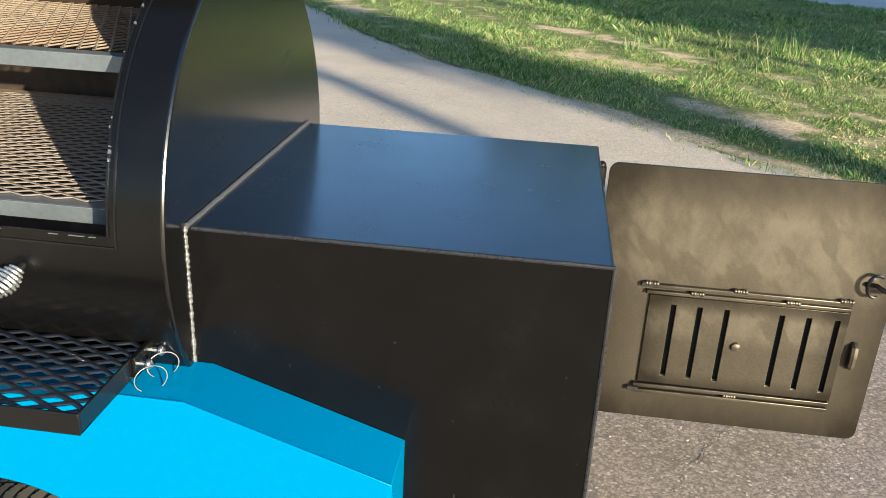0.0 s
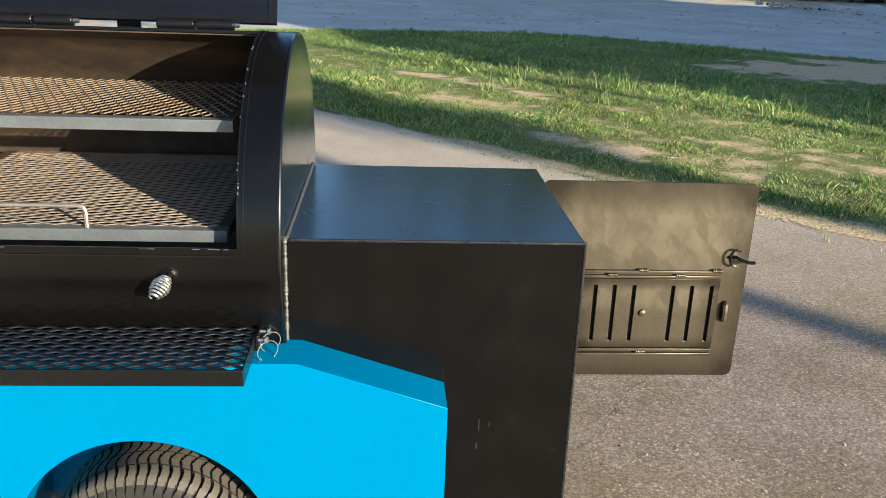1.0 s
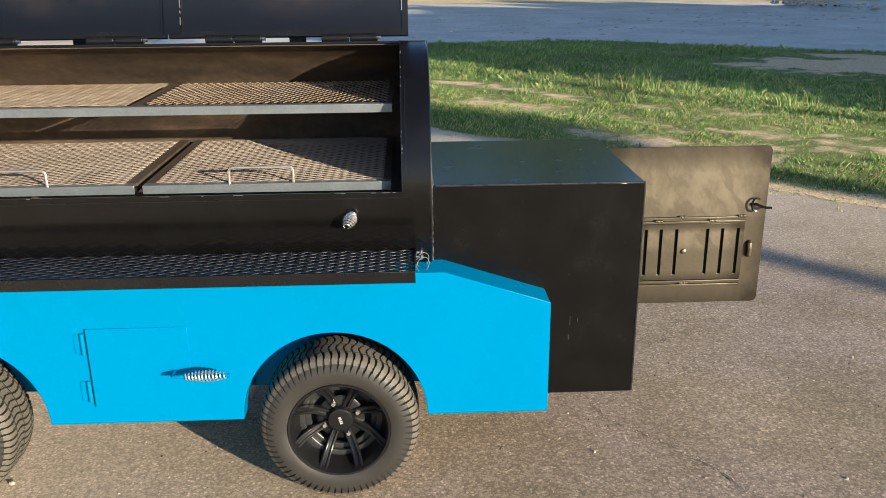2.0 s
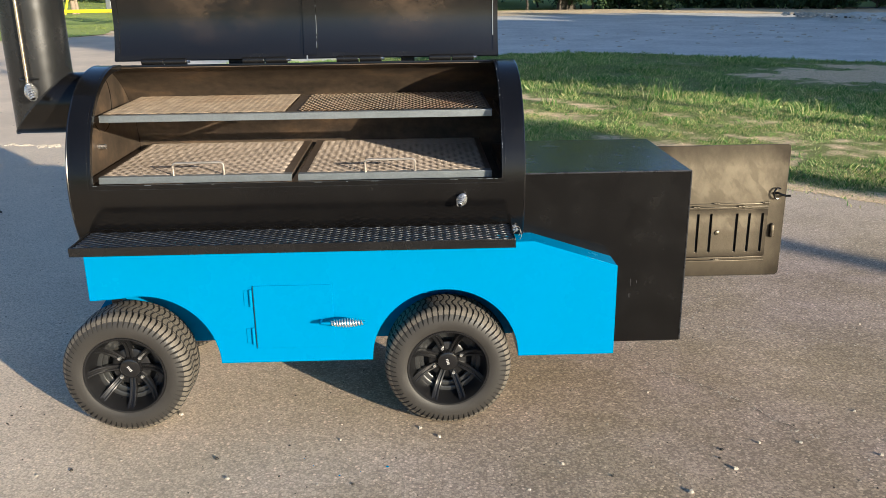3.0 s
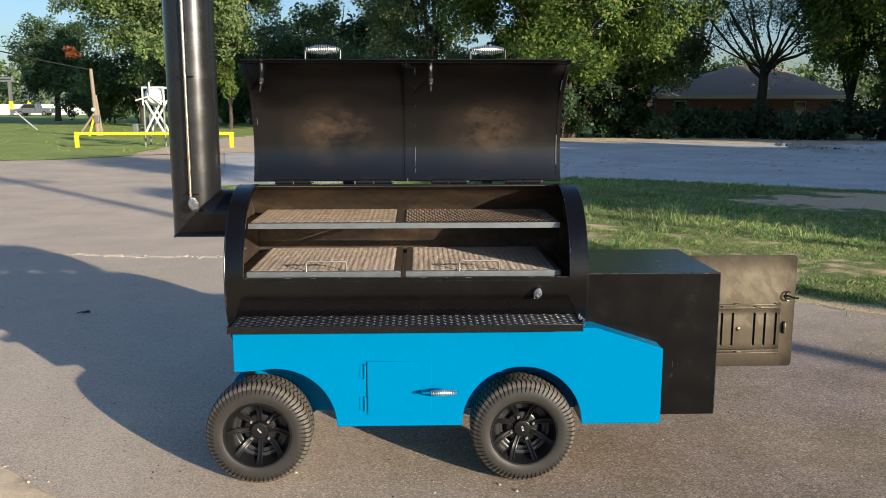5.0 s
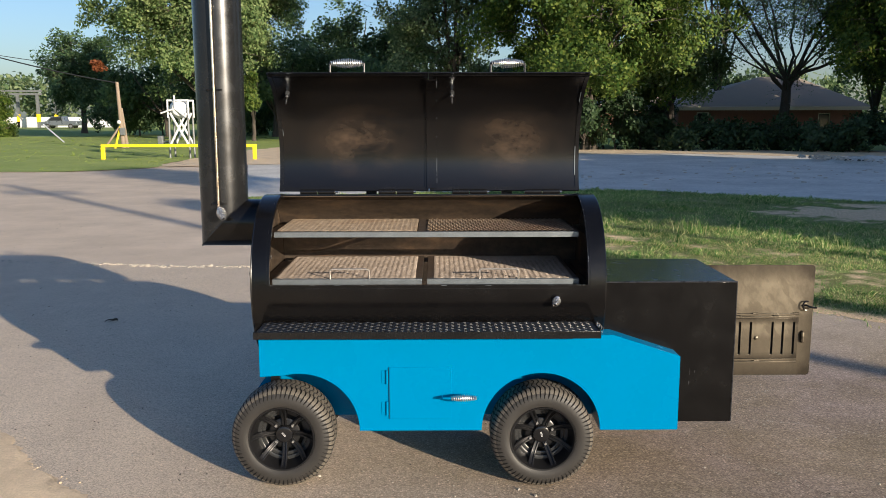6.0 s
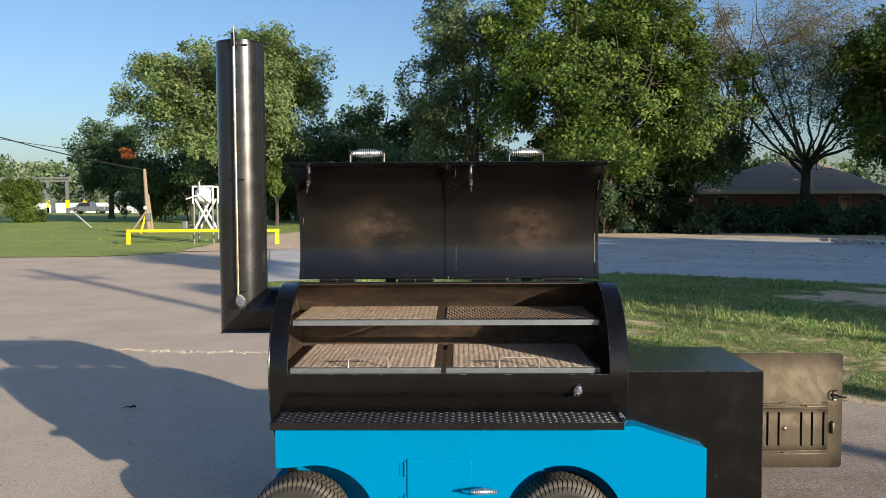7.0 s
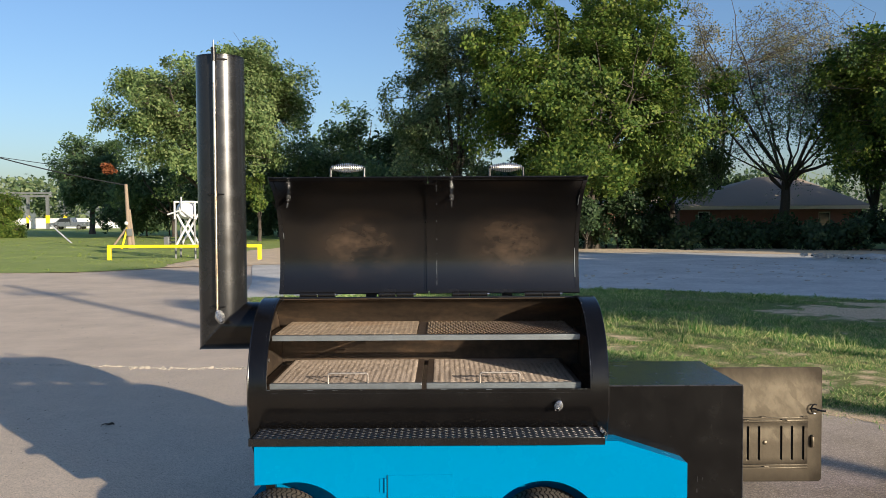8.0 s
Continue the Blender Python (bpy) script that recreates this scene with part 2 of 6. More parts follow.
def soil(name, dark, light, scale=1.2, fine=40.0, strength=0.6):
    m, t, b, co = start_mat(name)
    big, small = noise_tex(t, scale, 6, 0.65, co), noise_tex(t, fine, 5, 0.7, co)
    c = ramp(t, big, [(0.3, dark), (0.7, light)])
    c = mix_col(t, 0.45, c, ramp(t, small, [(0.3, dark), (0.72, light)]))
    link(t, c, b.inputs["Base Color"])
    b.inputs["Roughness"].default_value = 0.9
    b.inputs["Specular IOR Level"].default_value = 0.2
    bump(t, b, small, strength, 0.02)
    return m


M_ASPHALT = asphalt()
M_CONC = soil("old_concrete", (0.47, 0.385, 0.29), (0.76, 0.625, 0.48), 0.9, 60, 0.3)
M_LOT = soil("pale_caliche", (0.40, 0.385, 0.35), (0.80, 0.765, 0.69), 0.6, 8, 0.5)
M_TURF = soil("turf_soil", (0.21, 0.29, 0.06), (0.38, 0.42, 0.13), 0.5, 12, 0.8)
M_DIRT = soil("dry_dirt", (0.54, 0.42, 0.27), (0.84, 0.67, 0.46), 2.0, 45, 0.6)
M_CRUMB = soil("crumbled_concrete", (0.36, 0.32, 0.26), (0.58, 0.52, 0.43), 12, 120, 0.6)
M_STONE = soil("drive_pebbles", (0.20, 0.17, 0.135), (0.50, 0.44, 0.36), 30, 120, 0.5)
M_CRACK = simple("crack_shadow", (0.15, 0.12, 0.095), 0.95)
M_MESH = black_paint("black_mesh_paint", (0.0035, 0.0036, 0.004), 0.33, 0.0)
MESH = M_MESH.node_tree.nodes["Principled BSDF"]
MESH.inputs["Specular IOR Level"].default_value, MESH.inputs["Coat Weight"].default_value, MESH.inputs["Coat Roughness"].default_value = 1.0, 1.0, 0.28


def leafy(name, a, b_, c_, trans=0.35):
    """Leaves: colour differs leaf by leaf; part of the light comes through."""
    m, t, b, co = start_mat(name)
    geo = t.nodes.new("ShaderNodeNewGeometry")
    col = ramp(t, geo.outputs["Random Per Island"], [(0.0, a), (0.55, b_), (1.0, c_)])
    big = noise_tex(t, 0.35, 3, 0.5, co)
    col = mix_col(t, 1.0, col, ramp(t, big, [(0.3, grey(0.7)), (0.7, grey(1.25))]), "MULTIPLY")
    link(t, col, b.inputs["Base Color"])
    b.inputs["Roughness"].default_value = 0.55
    b.inputs["Specular IOR Level"].default_value = 0.25
    tr = t.nodes.new("ShaderNodeBsdfTranslucent")
    link(t, col, tr.inputs[0])
    mx = t.nodes.new("ShaderNodeMixShader")
    mx.inputs[0].default_value = trans
    link(t, b.outputs[0], mx.inputs[1]), link(t, tr.outputs[0], mx.inputs[2])
    link(t, mx.outputs[0], t.nodes["Material Output"].inputs[0])
    return m


M_LEAF = leafy("broad_leaves", (0.100, 0.166, 0.055), (0.190, 0.268, 0.095), (0.315, 0.370, 0.150), 0.45)
M_LEAF_Y = leafy("yellow_green_leaves", (0.046, 0.098, 0.018), (0.112, 0.180, 0.032), (0.232, 0.280, 0.052), 0.45)
# next two: leaf greens darkened to carry the shade under and between trees
M_LEAF_D = leafy("shade_dark_leaves", (0.020, 0.042, 0.019), (0.038, 0.070, 0.028), (0.066, 0.105, 0.040), 0.18)
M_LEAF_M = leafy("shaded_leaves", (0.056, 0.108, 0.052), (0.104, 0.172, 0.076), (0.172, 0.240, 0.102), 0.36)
M_LEAF_G = leafy("greyish_leaves", (0.090, 0.148, 0.070), (0.172, 0.238, 0.108), (0.285, 0.335, 0.170), 0.46)
M_LEAF_T = leafy("thin_tan_leaves", (0.110, 0.112, 0.050), (0.205, 0.190, 0.085), (0.310, 0.270, 0.130), 0.45)
M_LEAF_O = leafy("dead_orange_leaves", (0.16, 0.05, 0.02), (0.26, 0.09, 0.035), (0.34, 0.13, 0.05), 0.3)
M_FIELD = leafy("mown_blades", (0.19, 0.28, 0.055), (0.27, 0.36, 0.075), (0.42, 0.44, 0.13), 0.4)
M_GRASS = leafy("grass_blades", (0.055, 0.165, 0.034), (0.210, 0.345, 0.084), (0.70, 0.65, 0.32), 0.42)
M_STRAW = leafy("dry_straw", (0.40, 0.34, 0.15), (0.60, 0.51, 0.26), (0.46, 0.49, 0.19), 0.3)


def verge_ground():
    """Rooted turf that gives way to dry tan soil where the grass is worn off."""
    m, t, b, co = start_mat("verge_soil")
    mid, small = noise_tex(t, 1.6, 6, 0.65, co), noise_tex(t, 38, 5, 0.7, co)
    at = t.nodes.new("ShaderNodeAttribute")
    at.attribute_name = "worn"
    tan = ramp(t, small, [(0.30, (0.36, 0.255, 0.140)), (0.66, (0.92, 0.70, 0.445))])
    green = ramp(t, small, [(0.3, (0.10, 0.125, 0.035)), (0.7, (0.28, 0.29, 0.10))])
    w = t.nodes.new("ShaderNodeMath")
    w.operation = "ADD"
    link(t, at.outputs["Fac"], w.inputs[0])
    tufty = mix_col(t, 0.5, mid, noise_tex(t, 7.5, 4, 0.7, co))
    link(t, ramp(t, tufty, [(0.34, grey(-0.28)), (0.68, grey(0.5))]), w.inputs[1])
    link(t, mix_col(t, ramp(t, w.outputs[0], [(0.35, grey(0)), (0.75, grey(1))]), green, tan), b.inputs["Base Color"])
    b.inputs["Roughness"].default_value, b.inputs["Specular IOR Level"].default_value = 0.9, 0.2
    bump(t, b, small, 0.6, 0.025)
    return m


M_VERGE = verge_ground()
M_TRUNK = simple("tree_bark", (0.070, 0.058, 0.045), 0.9, 0, 0.5, 3, 30, 0.8, 0.03)
M_BARK = simple("bark", (0.048, 0.040, 0.032), 0.9, 0, 0.5, 3, 30, 0.8, 0.03)
M_YELLOW = simple("yellow_enamel", (0.80, 0.62, 0.0), 0.45, 0, 0.08, 3, 60)
M_POLE = simple("weathered_pine", (0.25, 0.195, 0.14), 0.8, 0, 0.3, 4, 40, 0.3)
M_WHITE = simple("white_paint", (0.60, 0.61, 0.61), 0.5, 0, 0.12, 3, 40)
M_GALV = simple("grey_pipe", (0.17, 0.18, 0.18), 0.5, 0.3, 0.2, 3, 40)
M_ROOF = simple("tan_shingle", (0.33, 0.27, 0.205), 0.9, 0, 0.15, 2, 25, 0.3)
M_BRICK = simple("red_brick", (0.22, 0.10, 0.07), 0.85, 0, 0.3, 4, 18, 0.3)
M_TRIM = simple("cream_trim", (0.70, 0.62, 0.48), 0.6, 0, 0.1)
M_GLASS = simple("dark_window", (0.02, 0.024, 0.028), 0.08, 0, 0.1, 2, 10, 0.0)
M_CAR = simple("grey_car_paint", (0.16, 0.18, 0.20), 0.3, 0.4, 0.1, 2, 60, 0.01)
M_CABLE = simple("black_cable", (0.03, 0.03, 0.032), 0.6)
# ================= building helpers =================
class Geo:
    """Vertices and faces gathered for one mesh, in world metres."""

    def __init__(self):
        self.v, self.f, self.uv = [], [], None

    def add(self, verts, faces):
        n = len(self.v)
        self.v.extend(tuple(p) for p in verts)
        self.f.extend(tuple(i + n for i in f) for f in faces)
        return self

    def box(self, lo, hi, m=None):
        vs = [Vector((x, y, z)) for x in (lo[0], hi[0]) for y in (lo[1], hi[1]) for z in (lo[2], hi[2])]
        if m is not None:
            vs = [m @ p for p in vs]
        return self.add(vs, [(0, 1, 3, 2), (4, 6, 7, 5), (0, 4, 5, 1), (2, 3, 7, 6), (0, 2, 6, 4), (1, 5, 7, 3)])

    def lathe(self, prof, n=32, m=None, closed=False):
        """prof: (along, radius) pairs, turned round the local z axis."""
        vs, fs, k = [], [], len(prof)
        for i in range(n):
            a = 2 * math.pi * i / n
            for h, r in prof:
                p = Vector((r * math.cos(a), r * math.sin(a), h))
                vs.append(m @ p if m is not None else p)
        for i in range(n):
            j = (i + 1) % n
            for q in range(k if closed else k - 1):
                w = (q + 1) % k
                fs.append((i * k + q, j * k + q, j * k + w, i * k + w))
        if not closed:
            fs.append(tuple(i * k for i in reversed(range(n))))
            fs.append(tuple(i * k + k - 1 for i in range(n)))
        return self.add(vs, fs)

    def rod(self, a, b, r, n=10, r2=None):
        a, b = Vector(a), Vector(b)
        m = Matrix.Translation(a) @ (b - a).to_track_quat("Z", "Y").to_matrix().to_4x4()
        return self.lathe([(0, r), ((b - a).length, r if r2 is None else r2)], n, m)

    def sweep(self, pts, r, n=8, closed=False, radii=None):
        """A tube along points."""
        pts = [Vector(p) for p in pts]
        k, vs, fs, side = len(pts), [], [], None
        for i, p in enumerate(pts):
            t = (pts[(i + 1) % k if closed else min(i + 1, k - 1)] - pts[(i - 1) % k if closed else max(i - 1, 0)]).normalized()
            if side is None:
                side = t.orthogonal().normalized()
            side = (side - t * side.dot(t)).normalized()
            up = t.cross(side)
            rr = radii[i] if radii else r
            vs += [p + rr * (math.cos(2 * math.pi * j / n) * side + math.sin(2 * math.pi * j / n) * up) for j in range(n)]
        for i in range(k if closed else k - 1):
            w = (i + 1) % k
            fs += [(i * n + j, i * n + (j + 1) % n, w * n + (j + 1) % n, w * n + j) for j in range(n)]
        if not closed:
            fs += [tuple(reversed(range(n))), tuple((k - 1) * n + j for j in range(n))]
        return self.add(vs, fs)

    def prism(self, poly, axis, a, b):
        """A flat outline of two coordinates, drawn out along one axis from a to b."""
        def at(p, w):
            q = list(p)
            q.insert(axis, w)
            return q
        n = len(poly)
        vs = [at(p, a) for p in poly] + [at(p, b) for p in poly]
        fs = [tuple(range(n)), tuple(reversed(range(n, 2 * n)))]
        fs += [(i, i + n, (i + 1) % n + n, (i + 1) % n) for i in range(n)]
        return self.add(vs, fs)

    def ball(self, c, r, n=12, squash=(1, 1, 1)):
        prof = [(-math.cos(math.pi * i / 8) * r, max(1e-4, math.sin(math.pi * i / 8) * r)) for i in range(9)]
        return self.lathe(prof, n, Matrix.Translation(c) @ Matrix.Diagonal((*squash, 1)))


ORIGIN = {}


def finish(name, g, material, smooth=35.0):
    me = bpy.data.meshes.new(name)
    me.from_pydata(g.v, [], g.f)
    me.materials.append(material)
    b = bmesh.new()
    b.from_mesh(me)
    bmesh.ops.recalc_face_normals(b, faces=b.faces)
    b.to_mesh(me)
    b.free()
    if smooth:
        me.polygons.foreach_set("use_smooth", [True] * len(me.polygons))
        me.set_sharp_from_angle(angle=radians(smooth))
    return me


def bevelled(ob, width, seg=2):
    mod = ob.modifiers.new("bevel", "BEVEL")
    mod.width, mod.segments, mod.limit_method, mod.angle_limit = width, seg, "ANGLE", radians(40)
    return ob


def thing(name, at, label, category, group="", kind=""):
    """An empty at a thing's base, to hold its parts."""
    ob = new(name)
    ob.location, ob.empty_display_size = at, 0.1
    ORIGIN[ob.name] = Vector(at)
    return tagged(ob, label, category, group, kind)


def part(name, g, material, parent, label="", bevel=0.0, smooth=35.0, at=None):
    """One mesh under a thing or a part. Without at, g is in world metres; with it, g is local to that place."""
    base = ORIGIN[parent.name]
    if at is None:
        g.v = [(x - base[0], y - base[1], z - base[2]) for x, y, z in g.v]
    ob = new(name, finish(name, g, material, smooth))
    ob.parent = parent
    ORIGIN[ob.name] = base.copy()
    if at is not None:
        ob.location = Vector(at) - base
        ORIGIN[ob.name] = Vector(at)
    if bevel:
        bevelled(ob, bevel)
    return tagged(ob, label) if label else ob


def single(name, g, material, at, label, category, group="", kind="", bevel=0.0, smooth=35.0):
    """A thing that is one mesh; g in world metres."""
    g.v = [(x - at[0], y - at[1], z - at[2]) for x, y, z in g.v]
    ob = new(name, finish(name, g, material, smooth))
    ob.location = at
    ORIGIN[ob.name] = Vector(at)
    if bevel:
        bevelled(ob, bevel)
    return tagged(ob, label, category, group, kind)


def loose(name, verts, faces, material, kind_label, category, kind="stuff", at=(0, 0, 0)):
    """A large mesh straight from arrays."""
    me = bpy.data.meshes.new(name)
    me.from_pydata(verts, [], faces)
    me.materials.append(material)
    ob = new(name, me)
    ob.location = at
    ORIGIN[ob.name] = Vector(at)
    return tagged(ob, kind_label, category, kind=kind) if category else ob


def arc(cy, cz, r, a0, a1, n):
    """Points of an arc in the y-z plane; 0 degrees is the front (-y), 90 the top."""
    return [(cy - r * math.cos(radians(a0 + (a1 - a0) * i / n)), cz + r * math.sin(radians(a0 + (a1 - a0) * i / n))) for i in range(n + 1)]


def shell(g, x0, x1, cy, cz, r_out, r_in, a0, a1, n, full=False):
    """A curved plate between two radii, drawn along x."""
    outer, inner = arc(cy, cz, r_out, a0, a1, n), arc(cy, cz, r_in, a0, a1, n)
    if full:
        outer, inner = outer[:-1], inner[:-1]
    k = len(outer)
    vs = [(x, *p) for x in (x0, x1) for ring in (outer, inner) for p in ring]
    fs = []
    for i in range(k if full else k - 1):
        j = (i + 1) % k
        fs += [(i, j, 2 * k + j, 2 * k + i), (k + i, 3 * k + i, 3 * k + j, k + j), (i, k + i, k + j, j), (2 * k + i, 2 * k + j, 3 * k + j, 3 * k + i)]
    if not full:
        fs += [(0, 2 * k, 3 * k, k), (k - 1, 2 * k - 1, 4 * k - 1, 3 * k - 1)]
    return g.add(vs, fs)


def expanded_metal(x0, x1, y0, y1, z, long=0.0508, short=0.0235, wide=0.0019, thick=0.0024, tilt=14.0, turned=False, sides=4):
    """Raised expanded steel: zigzag strands that touch at their knuckles. turned: the long way of the mesh runs along y."""
    if turned:
        x0, x1, y0, y1 = y0, y1, x0, x1
    g = Geo()
    half, ca, sa = short / 2, math.cos(radians(tilt)), math.sin(radians(tilt))
    rows = int((y1 - y0) / half)
    n = int((x1 - x0) / long * 4)
    sect = [(-wide, -thick / 2), (wide, -thick / 2), (wide, thick / 2), (-wide, thick / 2)]
    if sides > 4:                            # rounded strands
        sect = [(wide * math.cos(6.2832 * k / sides), thick / 2 * math.sin(6.2832 * k / sides)) for k in range(sides)]
    sect = [(u * ca - w * sa, u * sa + w * ca) for u, w in sect]
    for j in range(rows):
        yc, vs, fs = y0 + half * (j + 0.5), [], []
        for i in range(n + 1):
            x = x0 + long / 4 * i
            q = (i + 2 * (j % 2)) % 4
            up = 1 if q in (0, 1) else -1
            dx = 0.006 if q in (0, 2) else -0.006
            sh = up * (half / 2 - 0.0012)
            vs += [(min(x1, max(x0, x + dx)), yc + sh + u, z + w) for u, w in sect]
        for i in range(n):
            a, b = sides * i, sides * i + sides
            fs += [(a + k, a + (k + 1) % sides, b + (k + 1) % sides, b + k) for k in range(sides)]
        g.add([(y, x, q) for x, y, q in vs] if turned else vs, fs)
    return g


def spring_grip(g, a, b, r_mid, r_end, coils=14, wire=0.0034):
    """A coiled steel grip, fat in the middle, from a to b."""
    a, b = Vector(a), Vector(b)
    t = (b - a).normalized()
    s = t.orthogonal().normalized()
    u = t.cross(s)
    pts = []
    for i in range(coils * 10 + 1):
        f = i / (coils * 10)
        r = r_end + (r_mid - r_end) * math.sin(math.pi * f) ** 1.15
        w = 2 * math.pi * coils * f
        pts.append(a + (b - a) * f + r * (math.cos(w) * s + math.sin(w) * u))
    return g.sweep(pts, wire, 6)
# ================= ground =================
def patch(name, outline, z, material, label, cell=0.0, rough=0.0, seed=0, kind="structure", category="ground"):
    """A flat, slightly uneven sheet inside an outline."""
    b = bmesh.new()
    b.faces.new([b.verts.new((x, y, z)) for x, y in outline])
    bmesh.ops.recalc_face_normals(b, faces=b.faces)
    bmesh.ops.triangulate(b, faces=b.faces)
    if cell:
        for _ in range(7):
            long = [e for e in b.edges if e.calc_length() > cell]
            if not long or len(b.faces) > 30000:
                break
            bmesh.ops.subdivide_edges(b, edges=long, cuts=1)
            bmesh.ops.triangulate(b, faces=b.faces)
        for v in b.verts:
            if not v.is_boundary:
                v.co.z += rough * (0.6 + noise.noise(v.co * 0.6 + Vector((seed, 0, 0))) + 0.6 * noise.noise(v.co * 2.1))
    me = bpy.data.meshes.new(name)
    b.to_mesh(me)
    b.free()
    if me.polygons and me.polygons[0].normal.z < 0:
        me.flip_normals()
    me.polygons.foreach_set("use_smooth", [True] * len(me.polygons))
    me.materials.append(material)
    return tagged(new(name, me), label, category, kind=kind)


def curve_line(points, n=12, jitter=0.0, seed=1):
    """A smooth line through points, with an uneven edge."""
    rng, out, P = random.Random(seed), [], [Vector((*p, 0)) for p in points]
    for i in range(len(P) - 1):
        p0, p1, p2, p3 = P[max(0, i - 1)], P[i], P[i + 1], P[min(len(P) - 1, i + 2)]
        for k in range(n):
            t = k / n
            q = 0.5 * (2 * p1 + (p2 - p0) * t + (2 * p0 - 5 * p1 + 4 * p2 - p3) * t * t + (3 * p1 - p0 - 3 * p2 + p3) * t ** 3)
            out.append((q.x + rng.uniform(-jitter, jitter), q.y + rng.uniform(-jitter, jitter)))
    return out + [tuple(points[-1])]


patch("ground", [(-900, -600), (900, -600), (900, 1500), (-900, 1500)], -0.06, M_TURF, "green turf and soil reaching to the horizon", 120, 0.0)
patch("pavement", [(-40, -25), (14, -25), (14, 40), (-40, 40)], -0.012, M_CONC, "old pale concrete yard slab", 0)

# verge of grass between the drive and the yard
NEAR = [(9.0, -1.2), (5.0, 1.9), (2.66, 4.15), (2.14, 4.65), (1.5, 5.3), (0.9, 5.95), (0.3, 6.75), (-0.25, 7.4), (-1.06, 8.25), (-2.2, 9.8), (-3.6, 12.2), (-5.2, 14.8)]
FAR = [(-5.6, 15.9), (-4.2, 16.3), (-2.4, 16.7), (0.0, 17.2), (2.3, 17.5), (4.0, 17.0), (5.5, 16.1), (7.8, 14.5), (12.0, 12.3), (20, 9.0)]
verge_near, verge_far = curve_line(NEAR, 10, 0.05, 3), curve_line(FAR, 8, 0.09, 4)
verge = patch("grass_verge", verge_near + verge_far + [(24, -1.0), (14, -4)], 0.004, M_VERGE, "strip of green grass with bare dry soil patches", 0.22, 0.012, 5)


def worn(x, y, seed=31):
    """How far the grass is worn off here: high where it is thick, low on bare soil. Bare streaks run along the verge."""
    along, across = -0.69 * x + 0.72 * y, 0.72 * x + 0.69 * y
    q = noise.noise(Vector((along * 0.42, across * 1.25, seed))) + 0.55 * noise.noise(Vector((along * 1.5, across * 3.0, seed)))
    q += 0.10 + 0.42 * min(1.0, max(0.0, (across - 7.6) / 1.2))
    q -= 0.36 * math.exp(-((across - 6.2) / 0.65) ** 2) * min(1.0, max(0.0, (4.5 - along) / 2.0))
    q += 0.25 * math.exp(-((across - 5.25) / 0.30) ** 2) - 1.0 * math.exp(-((across - 4.84) / 0.13) ** 2)
    q += 0.45 * noise.noise(Vector((x * 5.0, y * 5.0, seed)))
    return q - 1.9 * math.exp(-((x - 7.2) / 2.7) ** 2 - ((y - 12.5) / 1.35) ** 2)


for v in verge.data.vertices:                 # the soil runs out level at the drive's edge
    v.co.z = 0.003 + (v.co.z - 0.003) * min(1.0, max(0.0, (0.72 * v.co.x + 0.69 * v.co.y - 4.95) / 0.5))
lay = verge.data.attributes.new("worn", "FLOAT", "POINT")
lay.data.foreach_set("value", [min(1.0, max(0.0, (-0.05 - worn(v.co.x, v.co.y)) / 0.85)) for v in verge.data.vertices])

# asphalt drive: the near yard up to the broken joint, and right up to the grass
joint = curve_line([(-16, 8.6), (-9, 7.85), (-5.7, 7.42), (-4.7, 7.2), (-3.7, 7.15), (-2.0, 7.0), (-0.95, 7.9)], 10, 0.04, 8)
strew = [p for p in joint if p[0] < -2.4]
patch("road", joint + [(p[0] + 0.02, p[1] + 0.05) for p in reversed(verge_near) if p[1] < 7.9] + [(9, -16), (-16, -16)], 0.0, M_ASPHALT,
             "worn brown-grey asphalt drive with fine gravel", 0.9, 0.0, 2, category="road")

patch("parking_lot", [(p[0], p[1] - 0.02) for p in verge_far] + [(34, 16), (34, 40), (15, 40), (9, 41.5), (-6.5, 42), (-8.6, 30), (-6.4, 20)], 0.0, M_LOT,
            "pale dusty caliche yard", 1.4, 0.012, 9)
patch("grass_field", curve_line([(-70, 24.0), (-30, 24.3), (-15.6, 24.7), (-13, 25.0), (-11.2, 27.0), (-11.6, 30.0), (-11.0, 36), (-9.5, 46)], 10, 0.08, 12) + [(-9, 120), (-140, 160), (-140, 24)],
      0.01, M_TURF, "mown green grass field", 4.0, 0.04, 21)
patch("dirt_patch", curve_line([(-11.1, 27.2), (-8.5, 28.3), (-5.5, 30.5), (-6.0, 44), (-11.2, 45), (-11.6, 33)], 8, 0.08, 14), 0.016, M_DIRT, "bare tan dirt beside the yard", 1.5, 0.01, 4)
# warm sunlight on the yard's far edge, coloured in with the dirt's tan
patch("dirt_strip", curve_line([(-6.0, 36.2), (0, 36.0), (5, 36.3), (9.5, 37.0), (14, 34.4), (20, 33.5)], 8, 0.15, 15) + [(20, 40), (9, 41.4), (-6.0, 41.8)], 0.016, M_DIRT, "strip coloured tan as sunlit ground along the yard's far edge", 1.5, 0.01, 6)


M_SHOULDER = soil("gravelly_dirt", (0.52, 0.40, 0.255), (0.93, 0.74, 0.51), 5.0, 75, 0.55)
dirt_edge = curve_line([(-8.0, 2.9), (-6.0, 2.45), (-4.5, 2.1), (-3.82, 1.79), (-3.54, 1.49), (-3.37, 1.27), (-3.11, 1.06), (-2.97, 0.92), (-2.71, 0.62), (-2.3, 0.1), (-2.05, -0.8), (-2.2, -2.2), (-2.9, -4.2), (-4.6, -6.4), (-7.5, -8.6), (-11.0, -10.2), (-15.9, -11.2)], 8, 0.022, 41)
